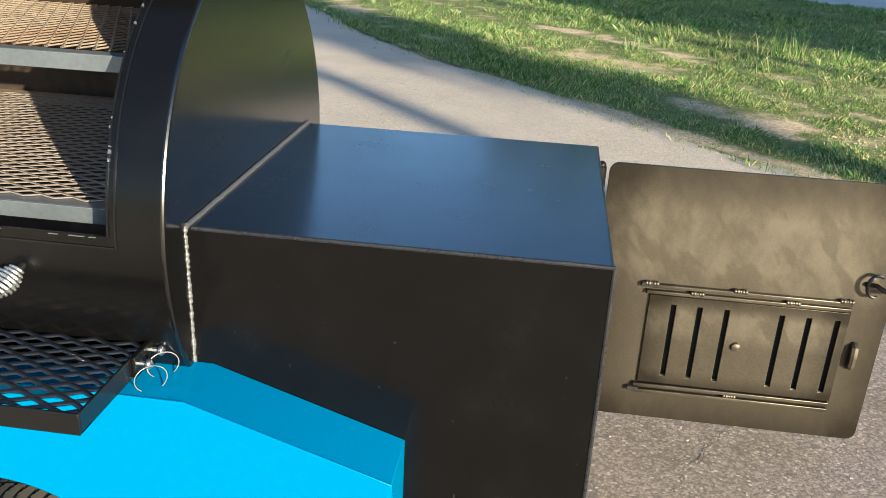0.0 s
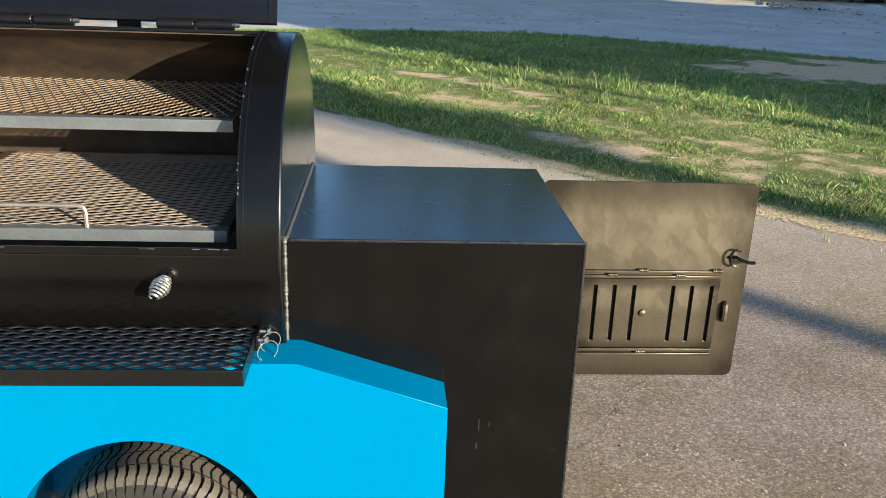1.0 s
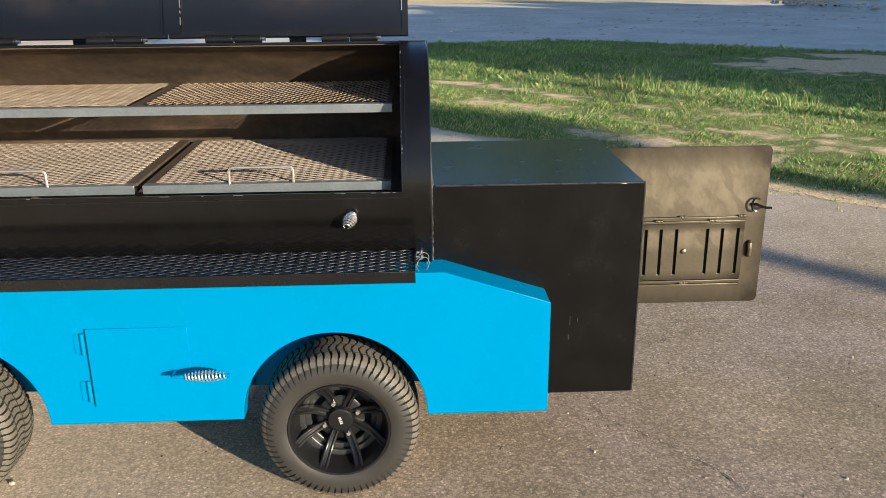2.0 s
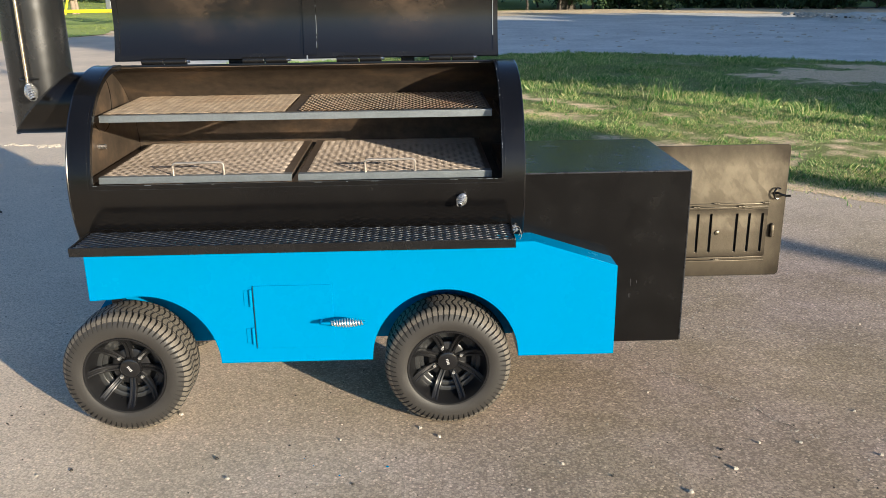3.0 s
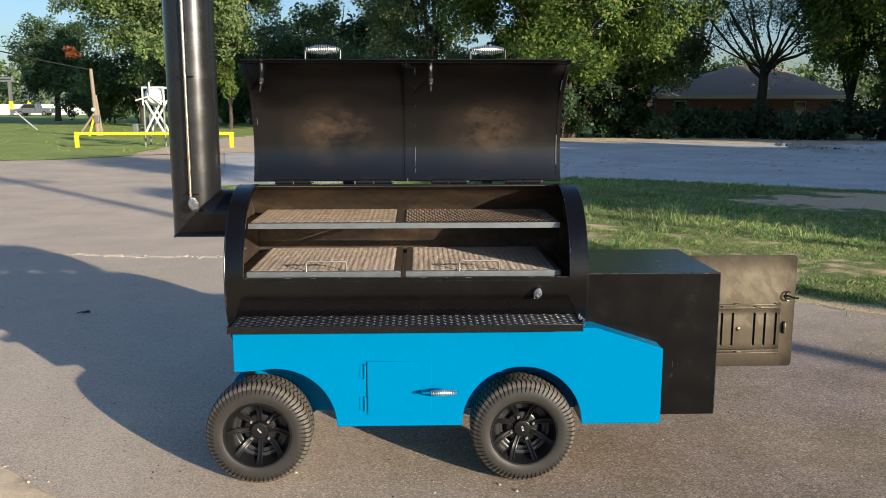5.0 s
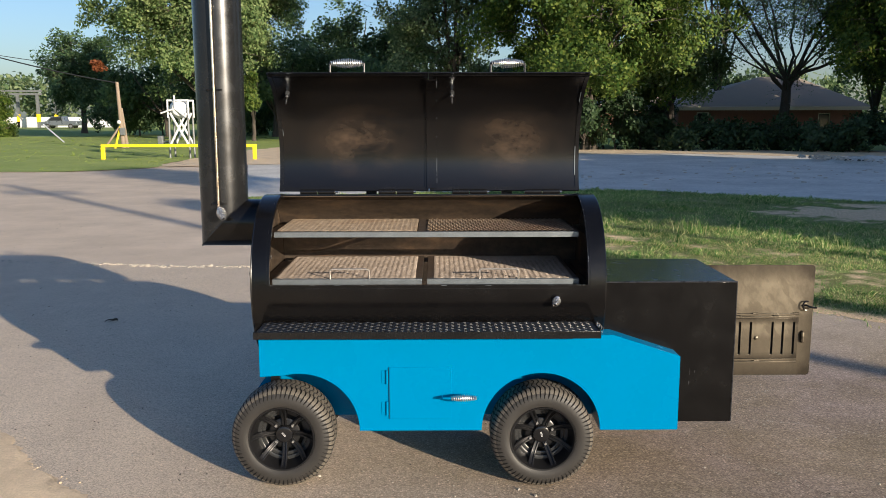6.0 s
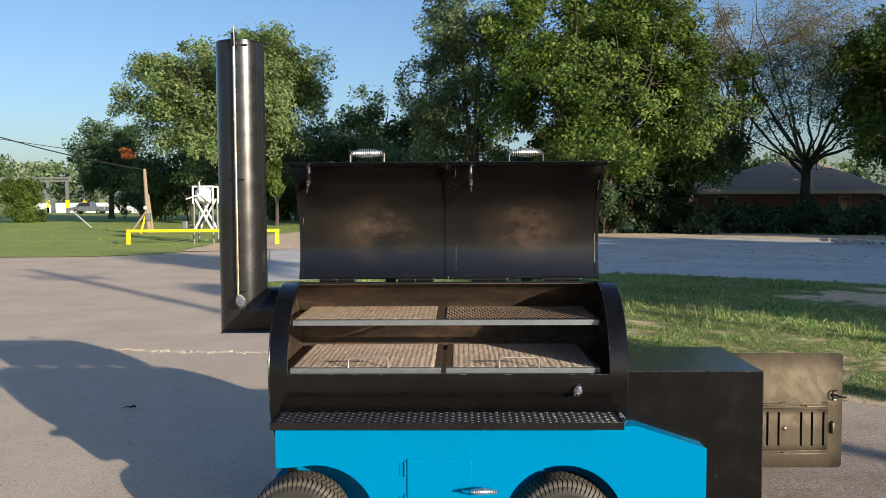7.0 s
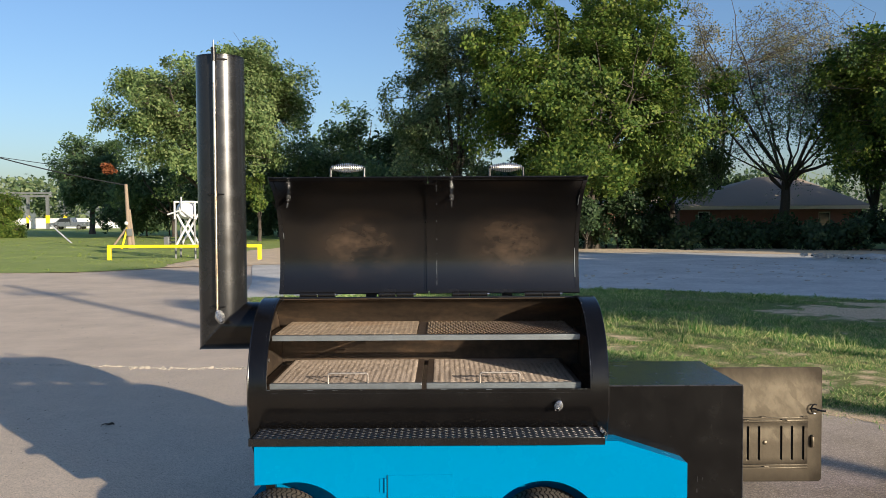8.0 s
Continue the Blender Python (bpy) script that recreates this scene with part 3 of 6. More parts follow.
patch("dirt_shoulder", dirt_edge + [(-15.9, 4.6), (-11.5, 4.0)], 0.005, M_SHOULDER, "gravelly tan dirt at the drive's edge", 0.11, 0.009, 17)


def crumbs(name, line, width, count, size, material, label, category, seed, z=0.0, rise=0.5):
    """Loose broken bits strewn along a line."""
    rng, vs, fs = random.Random(seed), [], []
    for _ in range(count):
        i = rng.randrange(len(line) - 1)
        t = rng.random()
        x = line[i][0] * (1 - t) + line[i + 1][0] * t + rng.gauss(0, width)
        y = line[i][1] * (1 - t) + line[i + 1][1] * t + rng.gauss(0, width)
        s = size * rng.uniform(0.25, 1.0) ** 1.6
        n = len(vs)
        a = rng.uniform(0, 6.28)
        for k in range(5):
            r = s * rng.uniform(0.7, 1.2)
            vs.append((x + r * math.cos(a + k * 1.2566), y + r * math.sin(a + k * 1.2566), z - 0.002))
        for k in range(5):
            r = s * rng.uniform(0.4, 0.8)
            vs.append((x + r * math.cos(a + k * 1.2566), y + r * math.sin(a + k * 1.2566), z + s * rise * rng.uniform(0.7, 1.2)))
        fs.append((n + 5, n + 6, n + 7, n + 8, n + 9))
        fs += [(n + k, n + (k + 1) % 5, n + 5 + (k + 1) % 5, n + 5 + k) for k in range(5)]
    return loose(name, vs, fs, material, label, category)


crumbs("joint_rubble", strew, 0.04, 620, 0.024, M_CRUMB, "crumbled pale concrete along the broken joint", "rubble", 5)
crumbs("gravel", [(-6, -1), (-2, 1.2), (2.4, 1.0), (3.5, 2.2)], 1.5, 3000, 0.0066, M_STONE, "loose fine gravel and grit on the asphalt", "gravel", 6)
crumbs("gravel", [(-7, 5), (-3, 3.6), (0.4, 3.0), (2, 3.6)], 1.2, 1500, 0.007, M_CRUMB, "scattered grit on the drive", "gravel", 7)

crumbs("gravel", [(-7, -0.5), (-4.5, 1.5), (-5, 6)], 1.4, 800, 0.0085, M_STONE, "loose pale pebbles on the drive", "gravel", 16)
crumbs("gravel", [(-7, -0.5), (-4.5, 1.5), (-5, 6)], 1.4, 600, 0.008, M_BARK, "dark bits of bark and stone on the drive", "gravel", 17)
crumbs("gravel", [(-3, 0.2), (0, 0.2), (2.5, 1.2)], 0.9, 500, 0.006, M_BARK, "dark bits of bark and stone on the drive", "gravel", 18)
crumbs("gravel", [(-4.4, 2.0), (-3.8, 1.7), (-3.4, 1.2), (-3.1, 0.95)], 0.045, 330, 0.009, M_SHOULDER, "broken crumbs at the dirt's edge", "gravel", 20, 0.004)
crumbs("soil_clods", [(-5.4, 1.6), (-4.5, 1.25), (-3.9, 0.85), (-3.5, 0.3)], 0.26, 1300, 0.009, M_SHOULDER, "dry tan clods on the gravelly shoulder", "soil", 27, 0.007, 0.55)

crumbs("verge_edge_soil", [p for p in verge_near if -1.5 < p[1] < 12], 0.10, 420, 0.007, M_STONE, "dry soil crumbs spilling from the verge", "soil", 22, 0.0, 0.22)
crumbs("soil_clods", [(5.4, 3.2), (4.5, 3.95), (3.4, 5.15), (2.3, 6.25), (1.2, 7.5)], 0.36, 3200, 0.013, M_DIRT, "dry clods on the worn strips of the verge", "soil", 26, 0.008, 0.5)

crumbs("gravel", [(-4.6, 0.2), (-2.5, 0.35), (-0.5, 0.3), (1.6, 0.7)], 0.55, 130, 0.013, M_CRUMB, "small pale stones on the drive", "gravel", 23, 0.0, 0.7)
crumbs("gravel", [(-4.6, 0.2), (-2.5, 0.35), (-0.5, 0.3), (1.6, 0.7)], 0.55, 90, 0.010, M_BARK, "small dark stones on the drive", "gravel", 24, 0.0, 0.7)
crumbs("paint_flakes", [(-1.7, 0.45), (-1.2, 0.62), (-0.9, 0.4)], 0.16, 14, 0.010, M_BLUE, "chips of blue paint fallen on the drive", "paint chips", 25, 0.0, 0.15)


def crack(points, width, seed):
    rng = random.Random(seed)
    line = []
    for (x0, y0), (x1, y1) in zip(points, points[1:]):
        n = max(2, int(math.hypot(x1 - x0, y1 - y0) / 0.025))
        for k in range(n):
            t = k / n
            line.append((x0 + (x1 - x0) * t + rng.gauss(0, 0.005), y0 + (y1 - y0) * t + rng.gauss(0, 0.005),
                         0.6 * width * rng.uniform(0.1, 1.0) * max(0.0, 0.55 + 1.3 * noise.noise(Vector((x0 + t * 3.0, y0 * 4.0, seed))))))
    vs, fs = [], []
    for i, (x, y, w) in enumerate(line):
        a, c = line[max(0, i - 1)], line[min(len(line) - 1, i + 1)]
        d = Vector((c[0] - a[0], c[1] - a[1], 0)).normalized()
        vs += [(x - d.y * w, y + d.x * w, 0.003), (x + d.y * w, y - d.x * w, 0.003)]
        if i:
            fs.append((2 * i - 2, 2 * i - 1, 2 * i + 1, 2 * i))
    ob = loose("pavement_crack", vs, fs, M_CRACK, "thin jagged crack in the asphalt", "crack", "structure")
    return ob


CRACKS = ([(0.06, 1.85), (0.09, 1.69), (0.13, 1.49), (0.22, 1.38), (0.30, 1.29), (0.37, 1.20), (0.44, 1.11), (0.49, 0.98), (0.58, 0.87), (0.70, 0.80)],
          [(0.35, 1.88), (0.47, 1.99), (0.50, 2.06), (0.62, 2.25), (0.76, 2.42), (0.95, 2.52), (1.3, 2.62)],
          [(0.56, 1.94), (0.69, 1.90), (0.77, 1.88), (0.89, 1.82), (1.06, 1.72), (1.5, 1.5)])
for k, (line, width, bits) in enumerate(zip(CRACKS, (0.0075, 0.004, 0.004), (150, 110, 110))):
    crack(line, width, 1 + k)
    crumbs("crack_rubble", line, 0.008, bits, 0.0055, M_CRUMB, "pale crumbs along the crack's broken edge", "rubble", 300 + k, 0.0, 0.5)
crack([(-2.6, 0.45), (-2.35, 0.42), (-2.1, 0.5), (-1.9, 0.46)], 0.003, 4)
crack([(-7.5, 6.2), (-6.3, 6.33), (-5.4, 6.25), (-4.4, 6.3)], 0.004, 5)
# ================= the smoker cart =================
CY, CZ, CR = 1.512, 0.955, 0.423            # chamber axis and radius
X0, X1 = -2.19, -0.513                      # chamber ends
OX0, OX1, OA0, OA1 = -2.105, -0.596, 4.2, 98.0   # opening
smoker = thing("barbecue_smoker", (-1.05, CY, 0.0), "black offset barbecue smoker with open lids on a blue four-wheeled cart", "smoker")

# chamber shell: full round at both ends, open in the middle
g = Geo()
shell(g, X0, OX0, CY, CZ, CR, CR - 0.007, 0, 360, 96, True)
shell(g, OX1, X1, CY, CZ, CR, CR - 0.007, 0, 360, 96, True)
shell(g, OX0, OX1, CY, CZ, CR, CR - 0.007, OA1, 360 + OA0, 72)
chamber = part("chamber", g, M_BLACK, smoker, "satin black rolled steel cooking chamber")
g = Geo()
shell(g, X0 + 0.008, X1 - 0.008, CY, CZ, CR - 0.0085, CR - 0.0115, OA1 + 1.5, 360 + OA0 - 1.5, 64)
part("chamber_lining", g, M_INSIDE, chamber, "browned bare steel inside of the chamber")
for xa, xb, xi in ((X0 - 0.006, X0 + 0.002, X0 + 0.004), (X1 - 0.002, X1 + 0.006, X1 - 0.007)):
    g = Geo()
    g.prism(arc(CY, CZ, CR - 0.004, 0, 360, 96)[:-1], 0, xa, xb)
    part("end_plate", g, M_BLACK_END, smoker, "round black end plate")
    g = Geo()
    g.prism(arc(CY, CZ, CR - 0.012, 0, 360, 72)[:-1], 0, xi, xi + 0.003)
    part("end_lining", g, M_INSIDE, chamber)


def bead(pts, r, seed, name_parent, material=M_WELD):
    """A welded seam: overlapping small ripples."""
    rng, gg = random.Random(seed), Geo()
    pts = [Vector(p) for p in pts]
    for a, b in zip(pts, pts[1:]):
        n = max(1, int((b - a).length / (r * 0.6)))
        for k in range(n):
            p = a + (b - a) * (k / n)
            gg.ball(p + Vector((rng.gauss(0, 1), rng.gauss(0, 1), rng.gauss(0, 1))) * r * 0.12, r * rng.uniform(0.8, 1.15), 7)
    return part("weld_seam", gg, material, name_parent, "rippled grey weld bead", smooth=60)


# edge seams of the end plates, ground smooth
for xe in (X0 - 0.002, X1 + 0.002):
    g = Geo()
    g.sweep([(xe, y, z) for y, z in arc(CY, CZ, CR - 0.003, -40, 175, 80)], 0.0042, 8)
    part("ground_seam", g, M_BLACK_END, smoker, "smooth black welded edge")

# opening edge strips
for x in (OX0 - 0.004, OX1 + 0.001):
    g = shell(Geo(), x, x + 0.003, CY, CZ, CR + 0.002, CR - 0.020, OA0, OA1, 40)
    part("opening_rim", g, M_FRAME, chamber)

# thin flange lines round the opening
for xa, xb, a0, a1 in ((OX1 + 0.012, OX1 + 0.0150, OA0 - 2.4, OA1 - 1), (OX0 - 0.016, OX0 - 0.013, OA0 - 2.4, OA1 - 1), (OX0 - 0.0125, OX1 + 0.0115, OA0 - 2.4, OA0 - 2.05)):
    part("flange_line", shell(Geo(), xa, xb, CY, CZ, CR + 0.0018, CR - 0.002, a0, a1, 40), M_FRAME, chamber)
# bare nicks along the opening's edge
nick = random.Random(5)
for xe, a in [(OX1 + nick.uniform(0.0, 0.003), nick.uniform(12, 75)) for _ in range(12)] + [(nick.uniform(OX0, OX1), OA0 - 0.25) for _ in range(14)]:
    g = shell(Geo(), xe, xe + (nick.uniform(0.0015, 0.003) if a > 10 else nick.uniform(0.006, 0.03)), CY, CZ, CR + 0.0032, CR - 0.001, a, a + (nick.uniform(0.2, 0.9) if a > 10 else 0.15), 2)
    part("paint_nick", g, M_STEEL, chamber)

# rack rails inside
for z, y0, y1 in ((0.974, 1.17, 1.84), (1.191, 1.26, 1.76)):
    for x in (X0 + 0.013, X1 - 0.060):
        g = Geo()
        g.box((x, y0, z - 0.003), (x + 0.045, y1, z)), g.box((x, y0, z - 0.03), (x + 0.004, y1, z))
        part("rack_rail", g, M_INSIDE, smoker, bevel=0.001)
for x, z in ((X0 + 0.03, 1.29), (X0 + 0.03, 1.07)):
    g = Geo()
    g.rod((X0 + 0.006, 1.42, z), (X0 + 0.035, 1.42, z), 0.010, 8)
    part("bolt_head", g, M_ZINC, smoker)

# ---- lids
LID_H, LID_ARC, LID_LEAN = (1.597, 1.386), 95.5, 112.0   # hinge (y, z), sweep, chord direction
R2 = 0.428


def lid_frame():
    """Centre of the opened lid's curve and the angle at which it starts."""
    chord = 2 * R2 * math.sin(radians(LID_ARC / 2))
    d = Vector((math.cos(radians(LID_LEAN)), math.sin(radians(LID_LEAN))))
    mid = Vector(LID_H) + d * chord / 2
    front = Vector((-d.y, d.x))             # towards the hollow side
    c = mid + front * R2 * math.cos(radians(LID_ARC / 2))
    a0 = math.degrees(math.atan2(LID_H[1] - c.y, LID_H[0] - c.x))
    return c, a0


LC, LA0 = lid_frame()


def lid_pt(f, r):
    a = radians(LA0 + LID_ARC * f)
    return (LC.x + r * math.cos(a), LC.y + r * math.sin(a))


def lid_plate(g, x0, x1, r0, r1, f0=0.0, f1=1.0, n=36):
    pts = [lid_pt(f0 + (f1 - f0) * i / n, r1) for i in range(n + 1)] + [lid_pt(f1 - (f1 - f0) * i / n, r0) for i in range(n + 1)]
    k = n + 1
    vs = [(x, *p) for x in (x0, x1) for p in pts]
    fs = []
    for i in range(n):
        a, b, c, d = i, i + 1, 2 * k - 2 - i, 2 * k - 1 - i
        fs += [(a, b, c, d), (a + 2 * k, d + 2 * k, c + 2 * k, b + 2 * k), (a, a + 2 * k, b + 2 * k, b), (d, c, c + 2 * k, d + 2 * k)]
    fs += [(0, 2 * k - 1, 4 * k - 1, 2 * k), (n, n + 2 * k, n + 1 + 2 * k, n + 1)]
    g.add(vs, fs)
    return g


def make_lid(x0, x1, strip_left):
    lid = part("lid", lid_plate(Geo(), x0, x1, R2 - 0.005, R2), M_BLACK, smoker, "curved black steel lid standing open")
    # inner face, with its own mapping for the browned middle
    n, ins = 30, 0.018
    vs, fs, uvs = [], [], []
    for i in range(n + 1):
        for j in range(13):
            f, u = 0.028 + (0.985 - 0.028) * i / n, j / 12
            vs.append((x0 + ins + (x1 - x0 - 2 * ins) * u, *lid_pt(f, R2 - 0.0075)))
            uvs.append((u, f))
    fs = [(i * 13 + j, i * 13 + j + 1, i * 13 + j + 14, i * 13 + j + 13) for i in range(n) for j in range(12)]
    gi = Geo().add(vs, fs)
    inner = part("lid_inner_face", gi, M_LIDIN, lid, "black inner face browned in the middle")
    me = inner.data
    lay = me.uv_layers.new(name="uv")
    for lp in me.loops:
        lay.data[lp.index].uv = uvs[lp.vertex_index]
    g = Geo()                                # stiffening strips round the edge
    lid_plate(g, x0, x1, R2 - 0.013, R2 - 0.0085, 0.0, 0.030, 3)
    lid_plate(g, x0, x0 + 0.020, R2 - 0.012, R2 - 0.0085, 0.03, 1.0)
    lid_plate(g, x1 - 0.020, x1, R2 - 0.012, R2 - 0.0085, 0.03, 1.0)
    part("edge_strip", g, M_FRAME, lid)
    g = Geo()                                # drip lip along the free edge
    lid_plate(g, x0 - 0.002, x1 + 0.002, R2 + 0.0005, R2 + 0.005, 0.955, 1.035, 4)
    part("lip", g, M_FRAME, lid)
    # spring grip on two posts, near the free edge
    xm = (x0 + x1) / 2 - 0.005
    pa = Vector((0, *lid_pt(0.965, R2)))
    pb = pa + Vector((0, 0.012, 0.068))
    g = Geo()
    for x in (xm - 0.083, xm + 0.083):
        g.rod((x, pa.y, pa.z), (x, pb.y, pb.z), 0.005, 8)
    g.rod((xm - 0.086, pb.y, pb.z), (xm + 0.086, pb.y, pb.z), 0.005, 8)
    part("handle_bracket", g, M_FRAME, lid)
    g = spring_grip(Geo(), (xm - 0.079, pb.y, pb.z), (xm + 0.079, pb.y, pb.z), 0.021, 0.009, 15)
    part("spring_grip", g, M_SPRING, lid, "bright coiled steel spring grip")
    # thermometer stem on the inside, near the free edge
    xs = x0 + (0.115 if strip_left else 0.075)
    p0, p1, p2 = lid_pt(0.80, R2 - 0.006), lid_pt(0.80, R2 - 0.035), lid_pt(0.80, R2 - 0.085)
    g = Geo()
    g.rod((xs, *p0), (xs, *p1), 0.011, 6)
    g.rod((xs, *p1), (xs, *p2), 0.0035, 8)
    part("thermometer_stem", g, M_ZINC, lid, "short bright thermometer stem")
    return lid


XS = -1.352
lid_a = make_lid(-2.134, XS - 0.003, False)
lid_b = make_lid(XS + 0.003, -0.566, True)
g = Geo()
lid_plate(g, XS - 0.012, XS + 0.040, R2 - 0.019, R2 - 0.0135, 0.015, 0.97)
part("overlap_strip", g, M_LIDIN, lid_a, "flat black strip covering the seam between lids")
rng = random.Random(11)
for f, w in ((0.06, 0.035), (0.115, 0.012), (0.14, 0.11), (0.30, 0.006), (0.41, 0.008), (0.56, 0.006), (0.72, 0.005), (0.87, 0.03), (0.925, 0.015)):      # chips along the strip's welds
    g = lid_plate(Geo(), XS + 0.040, XS + 0.0418, R2 - 0.0195, R2 - 0.0135, f, f + w, 3)
    part("bare_weld", g, M_STEEL, lid_a, "bright chipped weld spot")
for xx, f0, f1, lid in ((-0.588, 0.12, 0.34, lid_b), (-0.588, 0.70, 0.80, lid_b), (-2.112, 0.42, 0.47, lid_a)):
    g = Geo()
    lid_plate(g, xx, xx + 0.003, R2 - 0.014, R2 - 0.0118, f0, f1, 4)
    part("bare_edge", g, M_STEEL, lid, "edge with paint worn off to steel")

# hinges and lid stops on the chamber's crown
HY, HZ = 1.592, 1.384
for x in (-1.935, -1.525, -1.14, -0.76):
    g = Geo()
    g.rod((x - 0.092, HY, HZ), (x - 0.002, HY, HZ), 0.0145, 14)
    part("hinge_barrel", g, M_FRAME, smoker, "black weld-on hinge barrel", bevel=0.003)
    g = Geo()
    g.rod((x + 0.002, HY, HZ), (x + 0.092, HY, HZ), 0.0145, 14)
    hb = part("hinge_barrel", g, M_FRAME, smoker, bevel=0.003)
    g = Geo()
    g.rod((x + 0.092, HY, HZ), (x + 0.104, HY, HZ), 0.006, 8)
    part("hinge_pin", g, M_ZINC, hb)
for x in (-1.66, -0.94):
    g = Geo()
    g.box((x - 0.028, 1.66, 1.350), (x + 0.028, 1.675, 1.50))
    part("lid_stop", g, M_FRAME, smoker, bevel=0.002)

# ---- chimney: upright pipe mitred on a horizontal stub
SX, SY, SR, SZ0, SZ1 = -2.402, 1.500, 0.119, 1.118, 2.588
SC = SZ0 + SR
n = 64
vs, fs = [], []
for i in range(n):                           # upright: lower end cut at 45 degrees towards the stub
    a = 2 * math.pi * i / n
    dx, dy = SR * math.cos(a), SR * math.sin(a)
    vs += [(SX + dx, SY + dy, SC + dx), (SX + dx, SY + dy, SZ1), (SX + dx * 0.96, SY + dy * 0.96, SZ1), (SX + dx * 0.96, SY + dy * 0.96, SC + 0.2)]
for i in range(n):
    j = (i + 1) % n
    fs += [(4 * i + k, 4 * j + k, 4 * j + k + 1, 4 * i + k + 1) for k in range(3)]
stack = part("chimney", Geo().add(vs, fs), M_STACK, smoker, "tall satin dark steel chimney pipe")
vs, fs = [], []
for i in range(n):
    a = 2 * math.pi * i / n
    dz, dy = SR * math.cos(a), SR * math.sin(a)
    vs += [(SX + dz, SY + dy, SC + dz), (X0 + 0.01, SY + dy, SC + dz)]
for i in range(n):
    j = (i + 1) % n
    fs.append((2 * i, 2 * j, 2 * j + 1, 2 * i + 1))
part("chimney_elbow", Geo().add(vs, fs), M_BLACK, stack, "black horizontal stub pipe")
g = Geo()
g.sweep([(SX + SR * math.cos(2 * math.pi * i / 48), SY + SR * math.sin(2 * math.pi * i / 48), SC + SR * math.cos(2 * math.pi * i / 48)) for i in range(48)], 0.0035, 6, True)
part("mitre_weld", g, M_STACK, stack)
g = Geo()
g.lathe([(SZ1 + 0.001, SR * 0.99), (SZ1 + 0.009, SR * 0.99), (SZ1 + 0.010, SR * 0.9)], 48, Matrix.Translation((SX, SY, 0)))
part("damper_cap", g, M_FRAME, stack, "flat black damper disc on the pipe's mouth")
RX, RY = -2.397, SY - SR - 0.022
g = Geo()
g.rod((RX, RY, 1.33), (RX, RY, 2.607), 0.0068, 12)
rod = part("damper_rod", g, M_ROD, stack, "long bright bare steel rod")
g = Geo()
g.rod((RX, RY, 2.557), (RX, RY, 2.622), 0.012, 12)
part("rod_collar", g, M_FRAME, rod)
g = Geo()
g.rod((RX, RY, 2.622), (RX, RY, 2.657), 0.0055, 10, 0.003)
part("rod_tip", g, M_ROD, rod)
g = Geo()
g.sweep([(RX, RY, 1.335), (RX + 0.004, RY - 0.004, 1.322), (RX + 0.014, RY - 0.012, 1.312)], 0.0068, 8)
part("rod_bend", g, M_ROD, rod)
g = Geo()
spring_grip(g, (RX + 0.005, RY - 0.004, 1.325), (RX + 0.034, RY - 0.05, 1.278), 0.022, 0.010, 8, 0.0036)
part("grip_core", Geo().rod((RX + 0.008, RY - 0.008, 1.321), (RX + 0.034, RY - 0.05, 1.278), 0.008, 10), M_FRAME, rod)
part("spring_grip", g, M_SPRING, rod, "bright coiled steel spring grip")
for z in (1.345, 1.905):
    g = Geo()
    pts = []
    for k in range(13):
        a = radians(-135 + 90 * k / 12)
        pts.append((SX + (SR + 0.004) * math.cos(a) * 0.62, SY + (SR + 0.026) * math.sin(a) + 0.004 * abs(k - 6) / 6 * 6, z))
    g.sweep(pts, 0.0035, 6)
    part("rod_guide", g, M_FRAME, stack, "thin bent wire guide")
g = Geo()
g.box((SX + 0.005, SY - SR - 0.0015, SZ1 - 0.022), (SX + 0.062, SY - SR + 0.02, SZ1 - 0.015))
part("cap_slot", g, M_DARK, stack)

# ---- firebox
FX0, FX1, FY0, FY1, FZ0, FZ1 = X1 + 0.006, 0.140, 1.161, 1.828, 0.279, 0.984
g = Geo()
w = 0.010
g.box((FX0, FY0, FZ0), (FX1, FY0 + w, FZ1))
firebox = part("firebox", g, M_BLACK_FRONT, smoker, "square black welded steel firebox", bevel=0.004)
part("firebox_back", Geo().box((FX0, FY1 - w, FZ0), (FX1, FY1, FZ1)), M_BLACK, firebox, bevel=0.004)
g = Geo()
g.box((FX0, FY0 + 0.0005, FZ1 - w + 0.0005), (FX1 - 0.0005, FY1 - 0.0005, FZ1 + 0.0008))
part("firebox_top", g, M_BLACK_END, firebox, "smooth black firebox top", bevel=0.005)
g = Geo()
g.box((FX0, FY0 + w, FZ0), (FX1, FY1 - w, FZ0 + w)), g.box((FX0, FY0 + w, FZ0 + w), (FX0 + w, FY1 - w, FZ1 - w))
for a, b in (((FX1 - w, FY0 + w, FZ0 + w), (FX1, FY0 + 0.05, FZ1 - w)), ((FX1 - w, FY1 - 0.05, FZ0 + w), (FX1, FY1 - w, FZ1 - w)),
             ((FX1 - w, FY0 + 0.05, FZ0 + w), (FX1, FY1 - 0.05, FZ0 + 0.06)), ((FX1 - w, FY0 + 0.05, FZ1 - 0.06), (FX1, FY1 - 0.05, FZ1 - w))):
    g.box(a, b)
part("firebox_frame", g, M_INSIDE, firebox)
bead([(X1 + 0.004, FY0 - 0.001, 0.752), (X1 + 0.004, FY0 - 0.001, FZ1 + 0.002)], 0.0050, 1, smoker)
g = Geo()
g.sweep([(X1 + 0.008 + rng.gauss(0, 0.0004), FY0 + (FY1 - FY0) * k / 90, FZ1 + 0.002 + rng.gauss(0, 0.0003)) for k in range(91)], 0.0048, 8)
part("ground_seam", g, M_GROUND_WELD, smoker, "flat grey weld line, partly ground down")
g = Geo()
